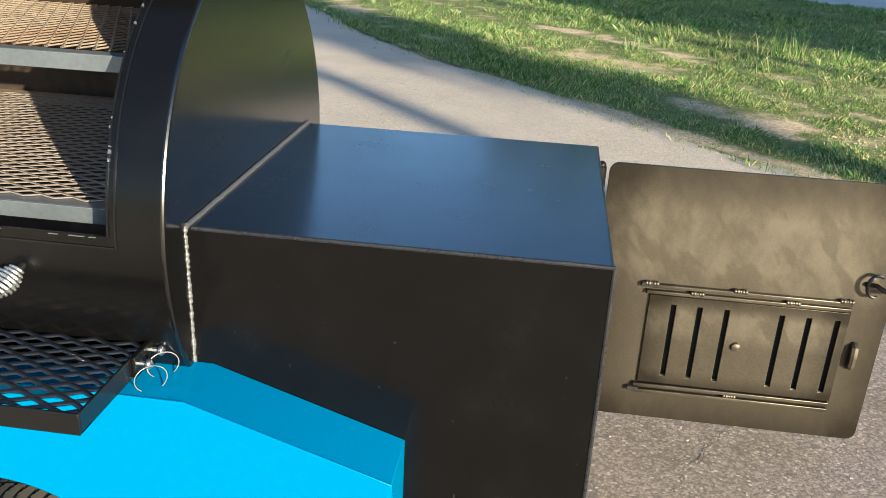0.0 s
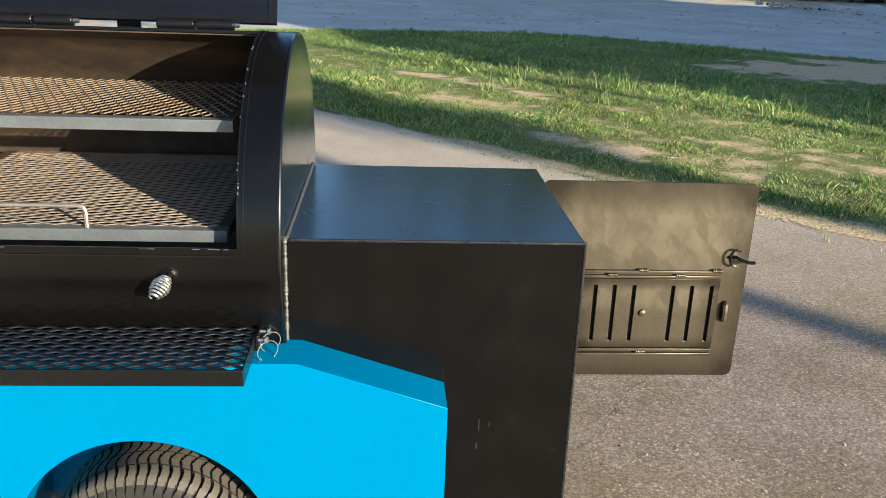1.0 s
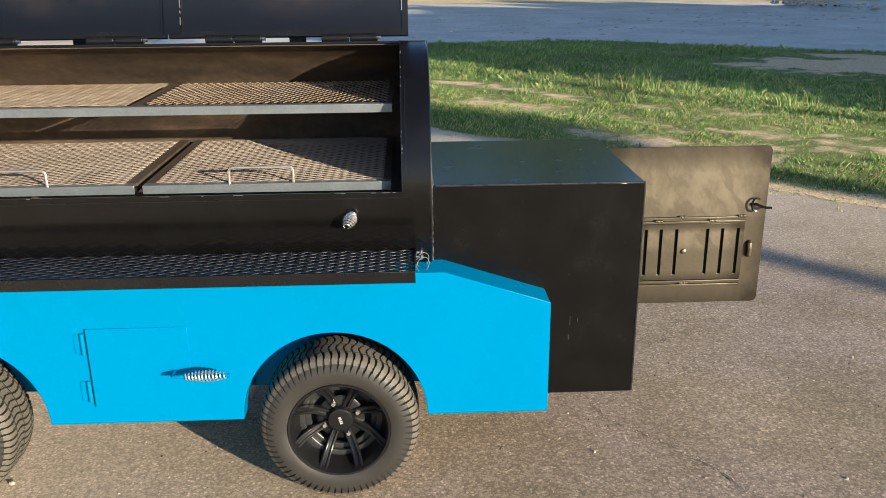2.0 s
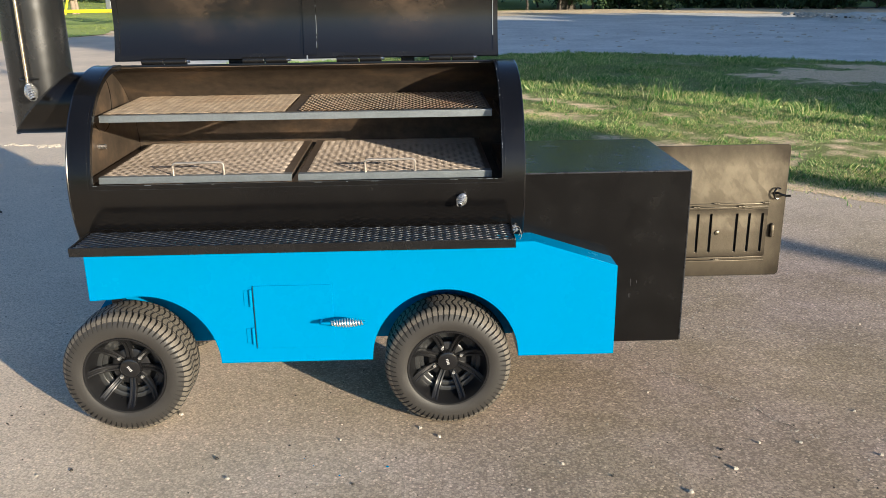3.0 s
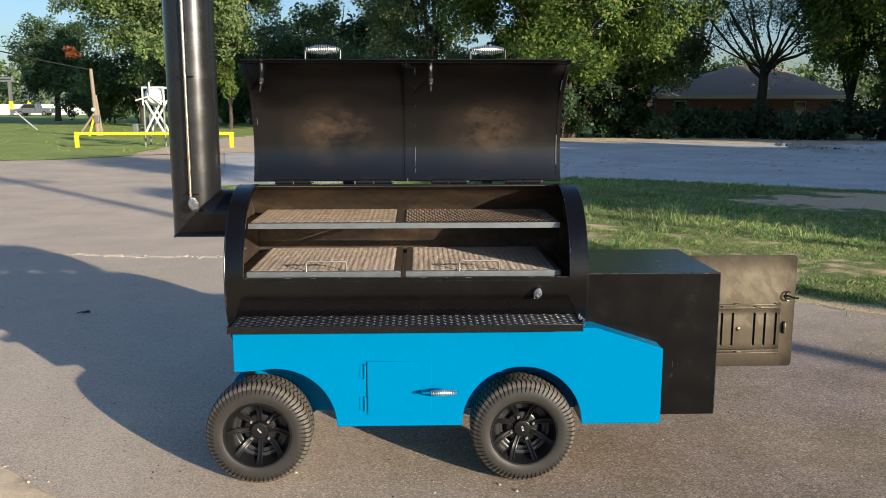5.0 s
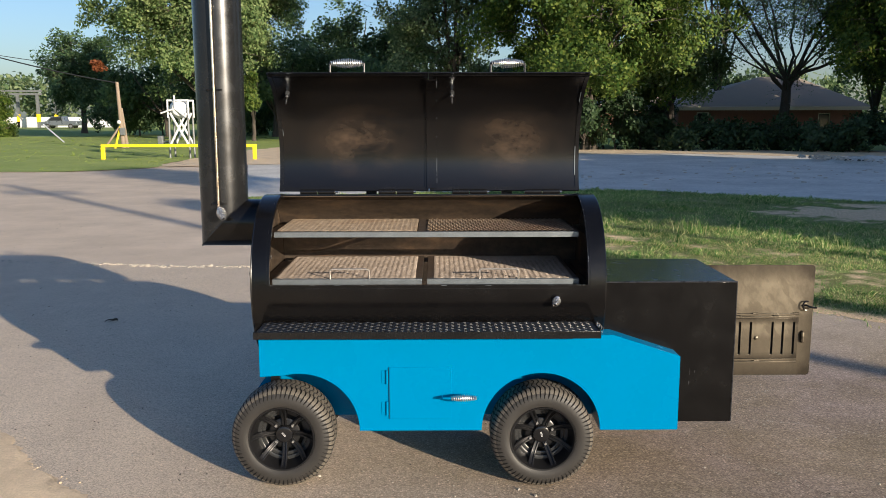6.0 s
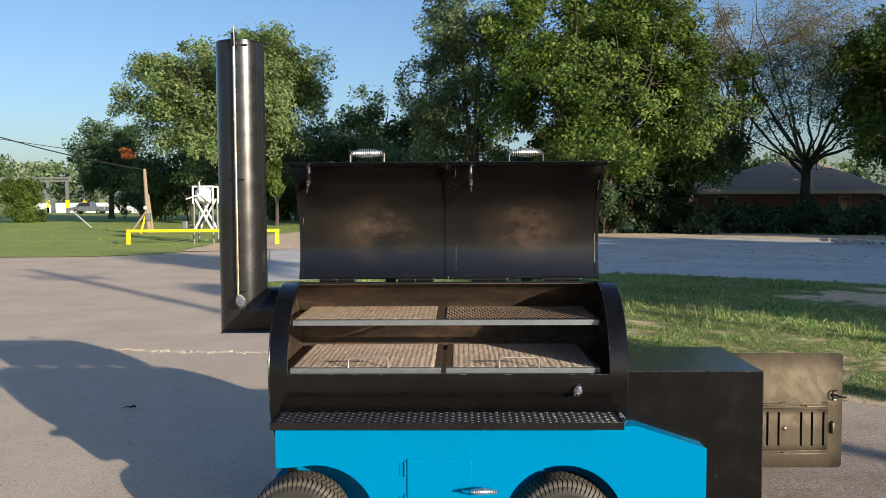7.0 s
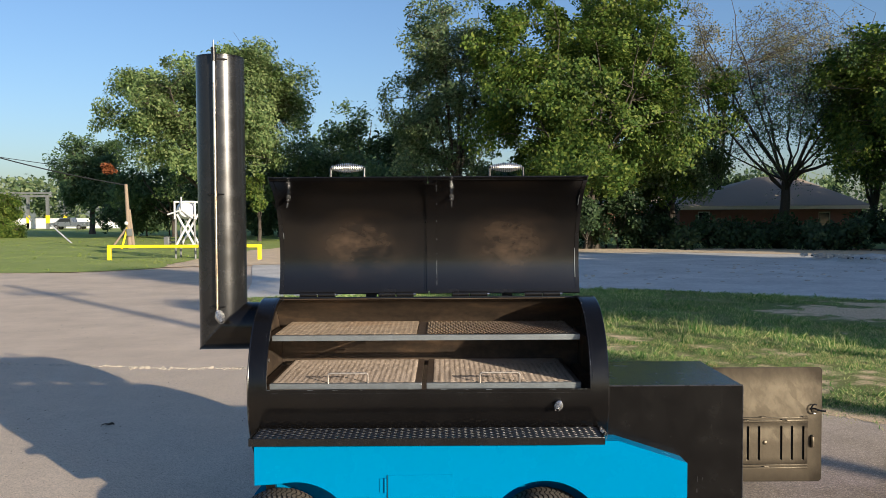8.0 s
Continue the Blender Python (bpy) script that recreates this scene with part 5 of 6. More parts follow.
def make_wheel(at):
    g = Geo()
    turn_y(g, [(0.010, RR), (0.006, RR + 0.003), (0.003, RR + 0.002), (0.004, RR - 0.004), (0.016, RR - 0.010), (0.040, RR - 0.014), (0.075, RR - 0.026), (0.16, RR - 0.030),
               (0.20, RR - 0.012), (0.207, RR), (0.19, RR), (0.15, RR - 0.022), (0.06, RR - 0.018), (0.03, RR - 0.006)])
    wheel = part("wheel", g, M_RIM, smoker, "black alloy wheel with turf tyre", at=at)

    def sub(nm, gg, mat, lab="", **kw):
        ob = new(nm, finish(nm, gg, mat, 40))
        ob.parent = wheel
        if kw.get("bevel"):
            bevelled(ob, kw["bevel"])
        return tagged(ob, lab) if lab else ob

    ob = new("tyre", tyre_mesh())
    ob.parent = wheel
    tagged(ob, "dusty black turf tyre with wavy tread")
    g = Geo()                                # stepped inner barrel behind the spokes
    for k in range(2):
        r0, d0 = 0.126 - 0.017 * k, 0.080 + 0.014 * k
        turn_y(g, [(d0, r0 - 0.013), (d0 - 0.002, r0 - 0.010), (d0 - 0.002, r0 + 0.004), (d0 + 0.014, r0 + 0.004), (d0 + 0.014, r0 - 0.013)], 56)
    sub("barrel_step", g, M_BARREL, "stepped grey-black inner barrel")
    g = Geo()
    turn_y(g, [(0.125, 0.0005), (0.125, 0.128), (0.13, 0.128), (0.13, 0.0005)], 48)
    sub("back_disc", g, M_GROOVE)
    g = Geo()
    turn_y(g, [(0.091, 0.0005), (0.089, 0.068), (0.093, 0.076), (0.108, 0.072), (0.112, 0.0005)], 48)
    sub("hub_face", g, M_RIM)
    for k in range(8):
        m = Matrix.Rotation(radians(90 + 360 / 8 * k), 4, "Y")
        g = Geo()
        for s in (-1, 1):
            vs = []
            for r, y, hw, dep in ((0.040, 0.084, 0.0054, 0.026), (0.085, 0.073, 0.0046, 0.020), (0.120, 0.050, 0.0042, 0.018), (0.1475, 0.013, 0.0046, 0.018)):
                c = s * (0.0062 + 0.0036 * (r / 0.15))
                for dx, dy in ((-hw, 0.003), (-hw * 0.5, 0), (hw * 0.5, 0), (hw, 0.003), (hw, dep), (-hw, dep)):
                    vs.append(m @ Vector((r, y + dy, c + dx)))
            fs = [(6 * i + j, 6 * i + (j + 1) % 6, 6 * i + 6 + (j + 1) % 6, 6 * i + 6 + j) for i in range(3) for j in range(6)]
            fs += [(0, 1, 2, 3, 4, 5), (18, 23, 22, 21, 20, 19)]
            g.add(vs, fs)
        vs = []
        for r, y in ((0.040, 0.091), (0.085, 0.080), (0.120, 0.057), (0.1475, 0.020)):
            c = 0.0062 + 0.0036 * (r / 0.15)
            for z in (-c, c):
                vs += [m @ Vector((r, y, z)), m @ Vector((r, y + 0.008, z))]
        fs = [(4 * i, 4 * i + 2, 4 * i + 6, 4 * i + 4) for i in range(3)] + [(4 * i + 1, 4 * i + 5, 4 * i + 7, 4 * i + 3) for i in range(3)]
        g.add(vs, fs)
        sub("spoke", g, M_RIM)
    g = Geo()
    turn_y(g, [(0.066, 0.0005), (0.066, 0.032), (0.069, 0.039), (0.077, 0.043), (0.092, 0.045), (0.096, 0.0005)], 40)
    cap = sub("hub_cap", g, M_CAP, "gloss black hub cap")
    ORIGIN[cap.name] = Vector((0, 0, 0))
    g = Geo()
    for k, w in enumerate((0.006, 0.0055, 0.0065, 0.006)):
        g.box((-0.013 + 0.0066 * k, 0.0646, -0.0048), (-0.013 + 0.0066 * k + w * 0.7, 0.0656, 0.0048), Matrix.Rotation(radians(52), 4, "Y"))
    sub("printed_bar", g, M_PRINT, "small white printed marks")
    for k in range(4):
        a = radians(45 + 90 * k)
        g = Geo()
        g.lathe([(0.071, 0.0062), (0.074, 0.0080), (0.096, 0.0080)], 6, Matrix.Translation((0.057 * math.cos(a), 0.002, 0.057 * math.sin(a))) @ pose(0, 0, 0, -90, 0, 0))
        sub("lug_nut", g, M_SPRING, "chrome lug nut")
    return wheel


wheels = [make_wheel((-2.057, 1.019, TR))]


def same_wheel(w, m):
    for o in (w, *w.children_recursive):
        c = o.copy()
        scene.collection.objects.link(c)
        if o is w:
            top = c
            c.matrix_basis = m
        else:
            c.parent = top


off = ORIGIN[smoker.name]
for x, y, rz, ry in ((-0.806, 1.010, 0, 23), (-2.055, 1.996, 180, 40), (-0.808, 2.002, 180, 70)):
    same_wheel(wheels[0], Matrix.Translation(Vector((x, y, TR)) - off) @ pose(0, 0, 0, 0, 0, rz) @ pose(0, 0, 0, 0, ry, 0))
# ================= trees =================
def tube_fast(vs, fs, p, q, r0, r1, n=6):
    d = (q - p)
    if d.length < 1e-5:
        return
    d.normalize()
    s = d.orthogonal().normalized()
    u = d.cross(s)
    k = len(vs)
    for c, r in ((p, r0), (q, r1)):
        vs.extend(tuple(c + r * (math.cos(6.2832 * j / n) * s + math.sin(6.2832 * j / n) * u)) for j in range(n))
    fs.extend((k + j, k + (j + 1) % n, k + n + (j + 1) % n, k + n + j) for j in range(n))


def leaf_cloud(rng, centres, per, spread, size, flat=0.8, axis=None):
    """Many small leaves round each centre, as arrays. The leaves of one spray face roughly one way, outwards from the axis' height."""
    m, k = len(centres) * per, len(centres)
    cen = np.array([tuple(p) for p in centres])
    out = cen - np.array([0, 0, axis]) if axis is not None else np.zeros((k, 3))
    out /= np.linalg.norm(out, axis=1)[:, None] + 1e-6
    out = out * 0.9 + rng.normal(size=(k, 3)) * 0.45 + np.array([0, 0, 0.45])
    out /= np.linalg.norm(out, axis=1)[:, None]
    c = np.repeat(cen, per, axis=0)
    d = rng.normal(size=(m, 3))
    d /= np.linalg.norm(d, axis=1)[:, None]
    rad = np.repeat(rng.uniform(0.6, 1.3, k), per)[:, None] * spread
    pos = c + d * rad * rng.uniform(0.1, 1.0, (m, 1)) ** 0.6 * np.array([1, 1, flat])
    n = np.repeat(out, per, axis=0) + rng.normal(size=(m, 3)) * 0.42
    n /= np.linalg.norm(n, axis=1)[:, None]
    a = np.cross(n, rng.normal(size=(m, 3)))
    a /= np.linalg.norm(a, axis=1)[:, None]
    b = np.cross(n, a)
    s = size * rng.uniform(0.6, 1.3, (m, 1))
    v = np.stack([pos - a * s, pos + b * s * 0.62, pos + a * s, pos - b * s * 0.62], 1).reshape(-1, 3)
    f = np.arange(4 * m).reshape(-1, 4)
    return v, f


def fast_mesh(name, v, f, material):
    me = bpy.data.meshes.new(name)
    n, k = len(f), f.shape[1]
    me.vertices.add(len(v))
    me.vertices.foreach_set("co", np.asarray(v, dtype=np.float32).ravel())
    me.loops.add(n * k)
    me.loops.foreach_set("vertex_index", f.astype(np.int32).ravel())
    me.polygons.add(n)
    me.polygons.foreach_set("loop_start", np.arange(0, n * k, k, dtype=np.int32))
    me.update(calc_edges=True)
    me.validate()
    me.materials.append(material)
    return me


def make_tree(name, at, height, crown, material, label, clumps=90, per=120, spread=0.9, size=0.13, trunk_r=0.25, limbs=9, seed=1,
              bottom=0.25, fork=0.22, lumps=5, twig=0.03, group="", extra=None, limb=(0.34, 0.52), twigs=2, crest=None, fan=(0.25, 0.62, 0.5, 0.82)):
    """crown: half width. bottom: crown's lower end and fork: first limb, as parts of the height.
    Leaves sit in sprays, sprays on boughs, boughs on an uneven crown. crest: height above which leaves differ, and their material."""
    R, rng = random.Random(seed), np.random.default_rng(seed)
    top = thing(name, at, label, "tree" if name != "shrub" else "shrub", group)
    zc, hz = height * (1 + bottom) / 2, height * (1 - bottom) / 2
    lobes = [(Vector((0, 0, zc)), crown * 0.72, hz * 0.85)]
    for k in range(lumps):
        a, e = R.uniform(0, 6.28), R.uniform(-0.7, 0.9)
        s = R.uniform(0.38, 0.6)
        lobes.append((Vector((math.cos(a) * crown * (1 - s), math.sin(a) * crown * (1 - s), zc + e * hz * (1 - s))), crown * s, hz * s * 1.05))
    boughs, n_bough = [], max(10, clumps // 5)
    while len(boughs) < n_bough:
        c, rw, rh = R.choice(lobes)
        d = Vector((R.gauss(0, 1), R.gauss(0, 1), R.gauss(0, 1))).normalized()
        t = R.uniform(0.08, 1.0) ** 0.42
        boughs.append(c + Vector((d.x * rw, d.y * rw, d.z * rh)) * t)
    reach_b = spread * 1.6
    centres = []
    for k in range(clumps):
        d = Vector((R.gauss(0, 1), R.gauss(0, 1), R.gauss(0.25, 1))).normalized()
        p = boughs[k % n_bough] + Vector((d.x, d.y, d.z * 0.85)) * reach_b * R.uniform(0.35, 1.0)
        p.z = max(p.z, 0.12 * spread)
        centres.append(p)
    vs, fs = [], []
    lean = Vector((R.uniform(-0.06, 0.06), R.uniform(-0.06, 0.06), 1))
    f0 = height * fork
    pts = [Vector((0, 0, -0.3))]
    steps = 6
    for k in range(1, steps + 1):
        pts.append(Vector((lean.x * f0 * k / steps + R.gauss(0, 0.02), lean.y * f0 * k / steps + R.gauss(0, 0.02), f0 * k / steps)))
    for k in range(steps):
        flare = 1.0 + (0.5 if k == 0 else 0)
        tube_fast(vs, fs, pts[k], pts[k + 1], trunk_r * flare * (1 - 0.25 * k / steps), trunk_r * (1 - 0.25 * (k + 1) / steps), 10)
    nodes = []
    for k in range(limbs):
        a = 6.2832 * (k + R.uniform(-0.3, 0.3)) / limbs
        reach = R.uniform(fan[0], fan[1]) * crown if k else 0.1
        end = Vector((math.cos(a) * reach, math.sin(a) * reach, R.uniform(fan[2], fan[3]) * height))
        q, r = pts[-1].copy() if k % 3 else pts[-2].copy(), trunk_r * R.uniform(*limb)
        mid = q.lerp(end, 0.5) + Vector((math.cos(a), math.sin(a), 0)) * crown * 0.12
        last = q
        for i in range(1, 9):
            t = i / 8
            w = q * (1 - t) ** 2 + mid * 2 * t * (1 - t) + end * t * t + Vector((R.gauss(0, 1), R.gauss(0, 1), R.gauss(0, 0.5))) * 0.012 * crown
            tube_fast(vs, fs, last, w, r * (1 - 0.85 * (i - 1) / 8), r * (1 - 0.85 * t), 7)
            nodes.append((w, r * (1 - 0.85 * t)))
            last = w
    pos = np.array([tuple(n_[0]) for n_ in nodes])
    hubs = []
    for c in boughs:                          # a branch from the nearest limb to each bough
        d = np.linalg.norm(pos - np.array(c), axis=1) + np.maximum(0, pos[:, 2] - c.z) * 1.5
        a, r = nodes[int(d.argmin())]
        m1 = a.lerp(c, 0.5) + Vector((R.gauss(0, 0.1), R.gauss(0, 0.1), 0.1 * (c - a).length))
        rr = min(r * 0.7, twig * 1.2)
        tube_fast(vs, fs, a, m1, rr, rr * 0.7, 5)
        tube_fast(vs, fs, m1, Vector(c), rr * 0.7, rr * 0.45, 5)
        hubs.append((m1, Vector(c)))
    for k, c in enumerate(centres):           # twigs out to the sprays
        m1, h = hubs[k % n_bough]
        tube_fast(vs, fs, m1.lerp(h, R.uniform(0.4, 1.0)), c, twig * 0.55, twig * 0.2, 4)
        for _ in range(twigs - 1):
            e = c + Vector((R.gauss(0, 1), R.gauss(0, 1), R.gauss(0.4, 0.6))) * spread * 0.6
            tube_fast(vs, fs, h.lerp(c, 0.5), e, twig * 0.5, twig * 0.15, 3)
    tr = loose("trunk", vs, fs, M_TRUNK, "", "")
    tr.parent = top
    groups = [("crown", centres, material)]
    if crest:
        groups = [("crown", [c for c in centres if c.z + R.gauss(0, 0.8) < crest[0]], material), ("crown_top", [c for c in centres if c.z + R.gauss(0, 0.8) >= crest[0]], crest[1])]
    for nm, cs, mat in groups:
        v, f = leaf_cloud(rng, cs, per, spread, size, 0.9, zc * 0.8)
        cr = new(nm, fast_mesh(nm, v, f, mat))
        cr.parent = top
    if extra:
        (ex, ey, ez), rr, nn, mm = extra
        v, f = leaf_cloud(rng, [(ex + R.gauss(0, rr * 0.3), ey, ez + R.gauss(0, rr * 0.5)) for _ in range(8)], nn, rr * 0.45, size)
        ob = new("dead_branch", fast_mesh("dead_branch", v, f, mm))
        ob.parent = top
        tagged(ob, "clump of dead orange leaves")
    return top


def spot(px, depth):
    """x of a column of the final view at a depth from the last viewpoint."""
    return -1.285 + (px - 784) / 1506.0 * depth


D0 = -2.84
make_tree("tree", (spot(374, 62), 62 + D0, 0), 15.6, 7.4, M_LEAF, "tall broad cottonwood tree with dense green leaves", 1000, 100, 0.84, 0.118, 0.4, 10, 3, 0.03, 0.2, 8,
          extra=((-6.2, -3.0, 5.2), 0.6, 60, M_LEAF_O))
make_tree("tree", (spot(812, 54), 54 + D0, 0), 18.2, 4.3, M_LEAF_G, "tall grey-green tree with fluttering leaves", 520, 72, 0.76, 0.108, 0.30, 8, 5, 0.03, 0.2, 7)
make_tree("tree", (spot(1050, 46), 46 + D0, 0), 16.4, 7.5, M_LEAF_Y, "large sunlit yellow-green tree", 1200, 104, 0.72, 0.108, 0.4, 11, 8, 0.02, 0.18, 9, limb=(0.18, 0.32), twig=0.02)
make_tree("tree", (spot(1190, 50), 50 + D0, 0), 9.2, 3.8, M_LEAF, "green tree leaning over the house", 200, 90, 0.70, 0.110, 0.22, 7, 9, 0.22, 0.3, 6)
# tan above, darker below: sunlit top and shaded base put into leaf colour
make_tree("tree", (spot(1388, 48), 48 + D0, 0), 15.4, 7.0, M_LEAF_M, "thin-leaved tree with many bare upswept branches", 1100, 32, 0.78, 0.056, 0.31, 18, 14, 0.16, 0.235, 7, twig=0.018, limb=(0.17, 0.36), twigs=3, crest=(9.2, M_LEAF_T), fan=(0.30, 0.95, 0.34, 0.88))
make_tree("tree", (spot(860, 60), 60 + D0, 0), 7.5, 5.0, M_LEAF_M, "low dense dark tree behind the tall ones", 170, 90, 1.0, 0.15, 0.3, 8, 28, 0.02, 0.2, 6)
make_tree("tree", (spot(1275, 60), 60 + D0, 0), 17.5, 3.6, M_LEAF_T, "tall thin tree with tan leaves behind the house", 160, 45, 0.75, 0.08, 0.3, 9, 29, 0.35, 0.2, 6)
make_tree("tree", (spot(1620, 42), 42 + D0, 0), 14.4, 5.2, M_LEAF_Y, "tall green tree beside the yard", 460, 84, 0.76, 0.112, 0.35, 9, 16, 0.06, 0.2, 6)
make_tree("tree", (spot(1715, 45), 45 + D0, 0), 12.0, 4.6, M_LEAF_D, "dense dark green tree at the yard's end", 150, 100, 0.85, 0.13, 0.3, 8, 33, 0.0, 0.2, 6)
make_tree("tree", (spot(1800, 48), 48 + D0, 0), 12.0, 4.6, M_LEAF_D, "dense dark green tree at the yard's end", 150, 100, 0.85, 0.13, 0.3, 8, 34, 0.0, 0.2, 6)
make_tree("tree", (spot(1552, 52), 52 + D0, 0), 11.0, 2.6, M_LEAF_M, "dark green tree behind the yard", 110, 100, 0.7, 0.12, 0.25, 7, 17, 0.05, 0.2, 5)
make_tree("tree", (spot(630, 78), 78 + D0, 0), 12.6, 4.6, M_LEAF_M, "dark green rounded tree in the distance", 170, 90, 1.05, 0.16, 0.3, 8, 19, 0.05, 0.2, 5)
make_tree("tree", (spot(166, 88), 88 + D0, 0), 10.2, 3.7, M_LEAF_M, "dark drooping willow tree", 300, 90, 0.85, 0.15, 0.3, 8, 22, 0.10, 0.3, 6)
make_tree("tree", (spot(312, 74), 74 + D0, 0), 8.0, 5.2, M_LEAF_M, "low tree coloured dark for deep shade", 120, 90, 1.0, 0.18, 0.25, 8, 23, 0.02, 0.2, 6)
make_tree("tree", (spot(500, 72), 72 + D0, 0), 10.0, 5.0, M_LEAF_M, "low tree coloured dark for deep shade", 120, 90, 1.0, 0.18, 0.25, 8, 24, 0.02, 0.2, 6)
make_tree("tree", (spot(700, 66), 66 + D0, 0), 9.8, 5.0, M_LEAF_M, "low tree coloured dark for deep shade", 130, 90, 0.95, 0.16, 0.25, 8, 25, 0.02, 0.2, 6)
make_tree("tree", (spot(462, 60), 60 + D0, 0), 5.8, 1.5, M_LEAF_Y, "small bright green young tree", 60, 80, 0.4, 0.09, 0.14, 6, 26, 0.3, 0.3, 4)
make_tree("tree", (spot(8, 72), 72 + D0, 0), 4.6, 1.9, M_LEAF_Y, "small dense cedar tree", 230, 130, 0.42, 0.085, 0.1, 6, 27, -0.30, 0.1, 3)
# the shrubs' shade is put into their dark leaf colour
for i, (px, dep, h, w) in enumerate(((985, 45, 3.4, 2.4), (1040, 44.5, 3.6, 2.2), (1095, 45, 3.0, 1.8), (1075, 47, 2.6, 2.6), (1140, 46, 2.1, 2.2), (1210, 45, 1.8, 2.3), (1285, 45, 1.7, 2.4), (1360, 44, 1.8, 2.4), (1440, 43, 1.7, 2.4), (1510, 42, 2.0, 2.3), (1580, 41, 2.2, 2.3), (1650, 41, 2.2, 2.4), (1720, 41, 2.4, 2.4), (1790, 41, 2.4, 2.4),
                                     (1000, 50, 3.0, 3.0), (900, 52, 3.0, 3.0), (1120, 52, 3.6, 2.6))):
    make_tree("shrub", (spot(px, dep), dep + D0, 0), h * (0.74 if px > 1180 else 1.0), w, M_LEAF_D, "green shrub coloured dark for the shade of the trees", 42, 84, 0.5, 0.102, 0.06, 6, 40 + i, 0.0, 0.15, 4, group="shrubs along the yard")
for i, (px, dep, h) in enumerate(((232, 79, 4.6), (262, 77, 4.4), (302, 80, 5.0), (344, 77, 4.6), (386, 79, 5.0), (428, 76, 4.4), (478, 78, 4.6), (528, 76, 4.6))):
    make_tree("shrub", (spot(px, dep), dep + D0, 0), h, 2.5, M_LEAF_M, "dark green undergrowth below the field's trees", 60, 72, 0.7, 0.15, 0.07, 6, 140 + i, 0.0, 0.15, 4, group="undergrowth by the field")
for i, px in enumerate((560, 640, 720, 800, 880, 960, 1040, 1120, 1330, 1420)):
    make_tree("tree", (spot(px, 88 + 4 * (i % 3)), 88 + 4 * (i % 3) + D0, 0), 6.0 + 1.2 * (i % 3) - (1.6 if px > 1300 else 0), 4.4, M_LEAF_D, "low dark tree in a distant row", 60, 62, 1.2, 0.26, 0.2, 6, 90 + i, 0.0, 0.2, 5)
# off to the side: a pole and trees whose long shade falls on the drive, the verge and the yard
SH = (0.653, -0.757)


def aside(u, w):
    """A place at u across the shade's run and w towards the sun."""
    return (0.757 * u + SH[0] * w, 0.653 * u + SH[1] * w, 0)


px, py, _ = aside(3.25, 20)
upole = thing("utility_pole", (px, py, 0), "tall weathered wooden utility pole by the drive", "pole")
part("mast", Geo().rod((px, py, -0.2), (px, py, 9.6), 0.15, 12, 0.11), M_POLE, upole)
part("cross_arm", Geo().box((px - 0.9, py - 0.06, 8.8), (px + 0.9, py + 0.06, 8.95)), M_POLE, upole)
make_tree("tree", aside(4.9, 22), 9.5, 0.6, M_LEAF, "slender green roadside tree with few leaves", 70, 60, 0.36, 0.13, 0.24, 4, 60, 0.42, 0.6, 3)
make_tree("tree", aside(8.2, 22), 10.6, 1.8, M_LEAF, "slender green roadside tree with high crown", 40, 60, 0.6, 0.16, 0.12, 5, 61, 0.82, 0.7, 3)
for i, (u, w, h, cw) in enumerate(((12.3, 22, 10.2, 3.1), (16.6, 22, 10.4, 3.4), (21.6, 22, 10.3, 3.4), (26.2, 23, 10.5, 3.4), (31.2, 22, 7.4, 3.0), (35.5, 23, 7.4, 3.2), (36.5, 9, 12.0, 3.4), (41, 8, 10.5, 3.8), (45.5, 8, 10.8, 4.0), (50, 8, 10.8, 4.0), (55, 8, 10.6, 4.0), (47.7, 11, 11.2, 3.6), (52.5, 11, 11.4, 3.6), (59, 9, 13, 4.0), (26.6, 21, 10.0, 2.8), (19.4, 23, 10.4, 3.0), (24, 22, 10.3, 3.0))):
    make_tree("tree", aside(u, w), h, cw, M_LEAF, "green roadside tree with full crown", 110, 32, 1.1, 0.78, 0.2, 8, 70 + i, 0.06, 0.3, 5)

# far woods
rngw = np.random.default_rng(4)
cen = []
for k in range(640):
    x = -140 + 280 * k / 640 + rngw.uniform(-1, 1)
    cen.append((x, 190 + rngw.uniform(-8, 8), rngw.uniform(0, 9.5) + 1.6 * math.sin(x * 0.11)))
v, f = leaf_cloud(rngw, cen, 50, 3.6, 0.56)
woods = new("far_woods", fast_mesh("far_woods", v, f, M_LEAF_G))
tagged(woods, "distant line of hazy green woods", "woods", kind="stuff")


# ================= grass =================
def inside(poly, x, y):
    c, j = False, len(poly) - 1
    for i in range(len(poly)):
        (xi, yi), (xj, yj) = poly[i], poly[j]
        if (yi > y) != (yj > y) and x < (xj - xi) * (y - yi) / (yj - yi) + xi:
            c = not c
        j = i
    return c


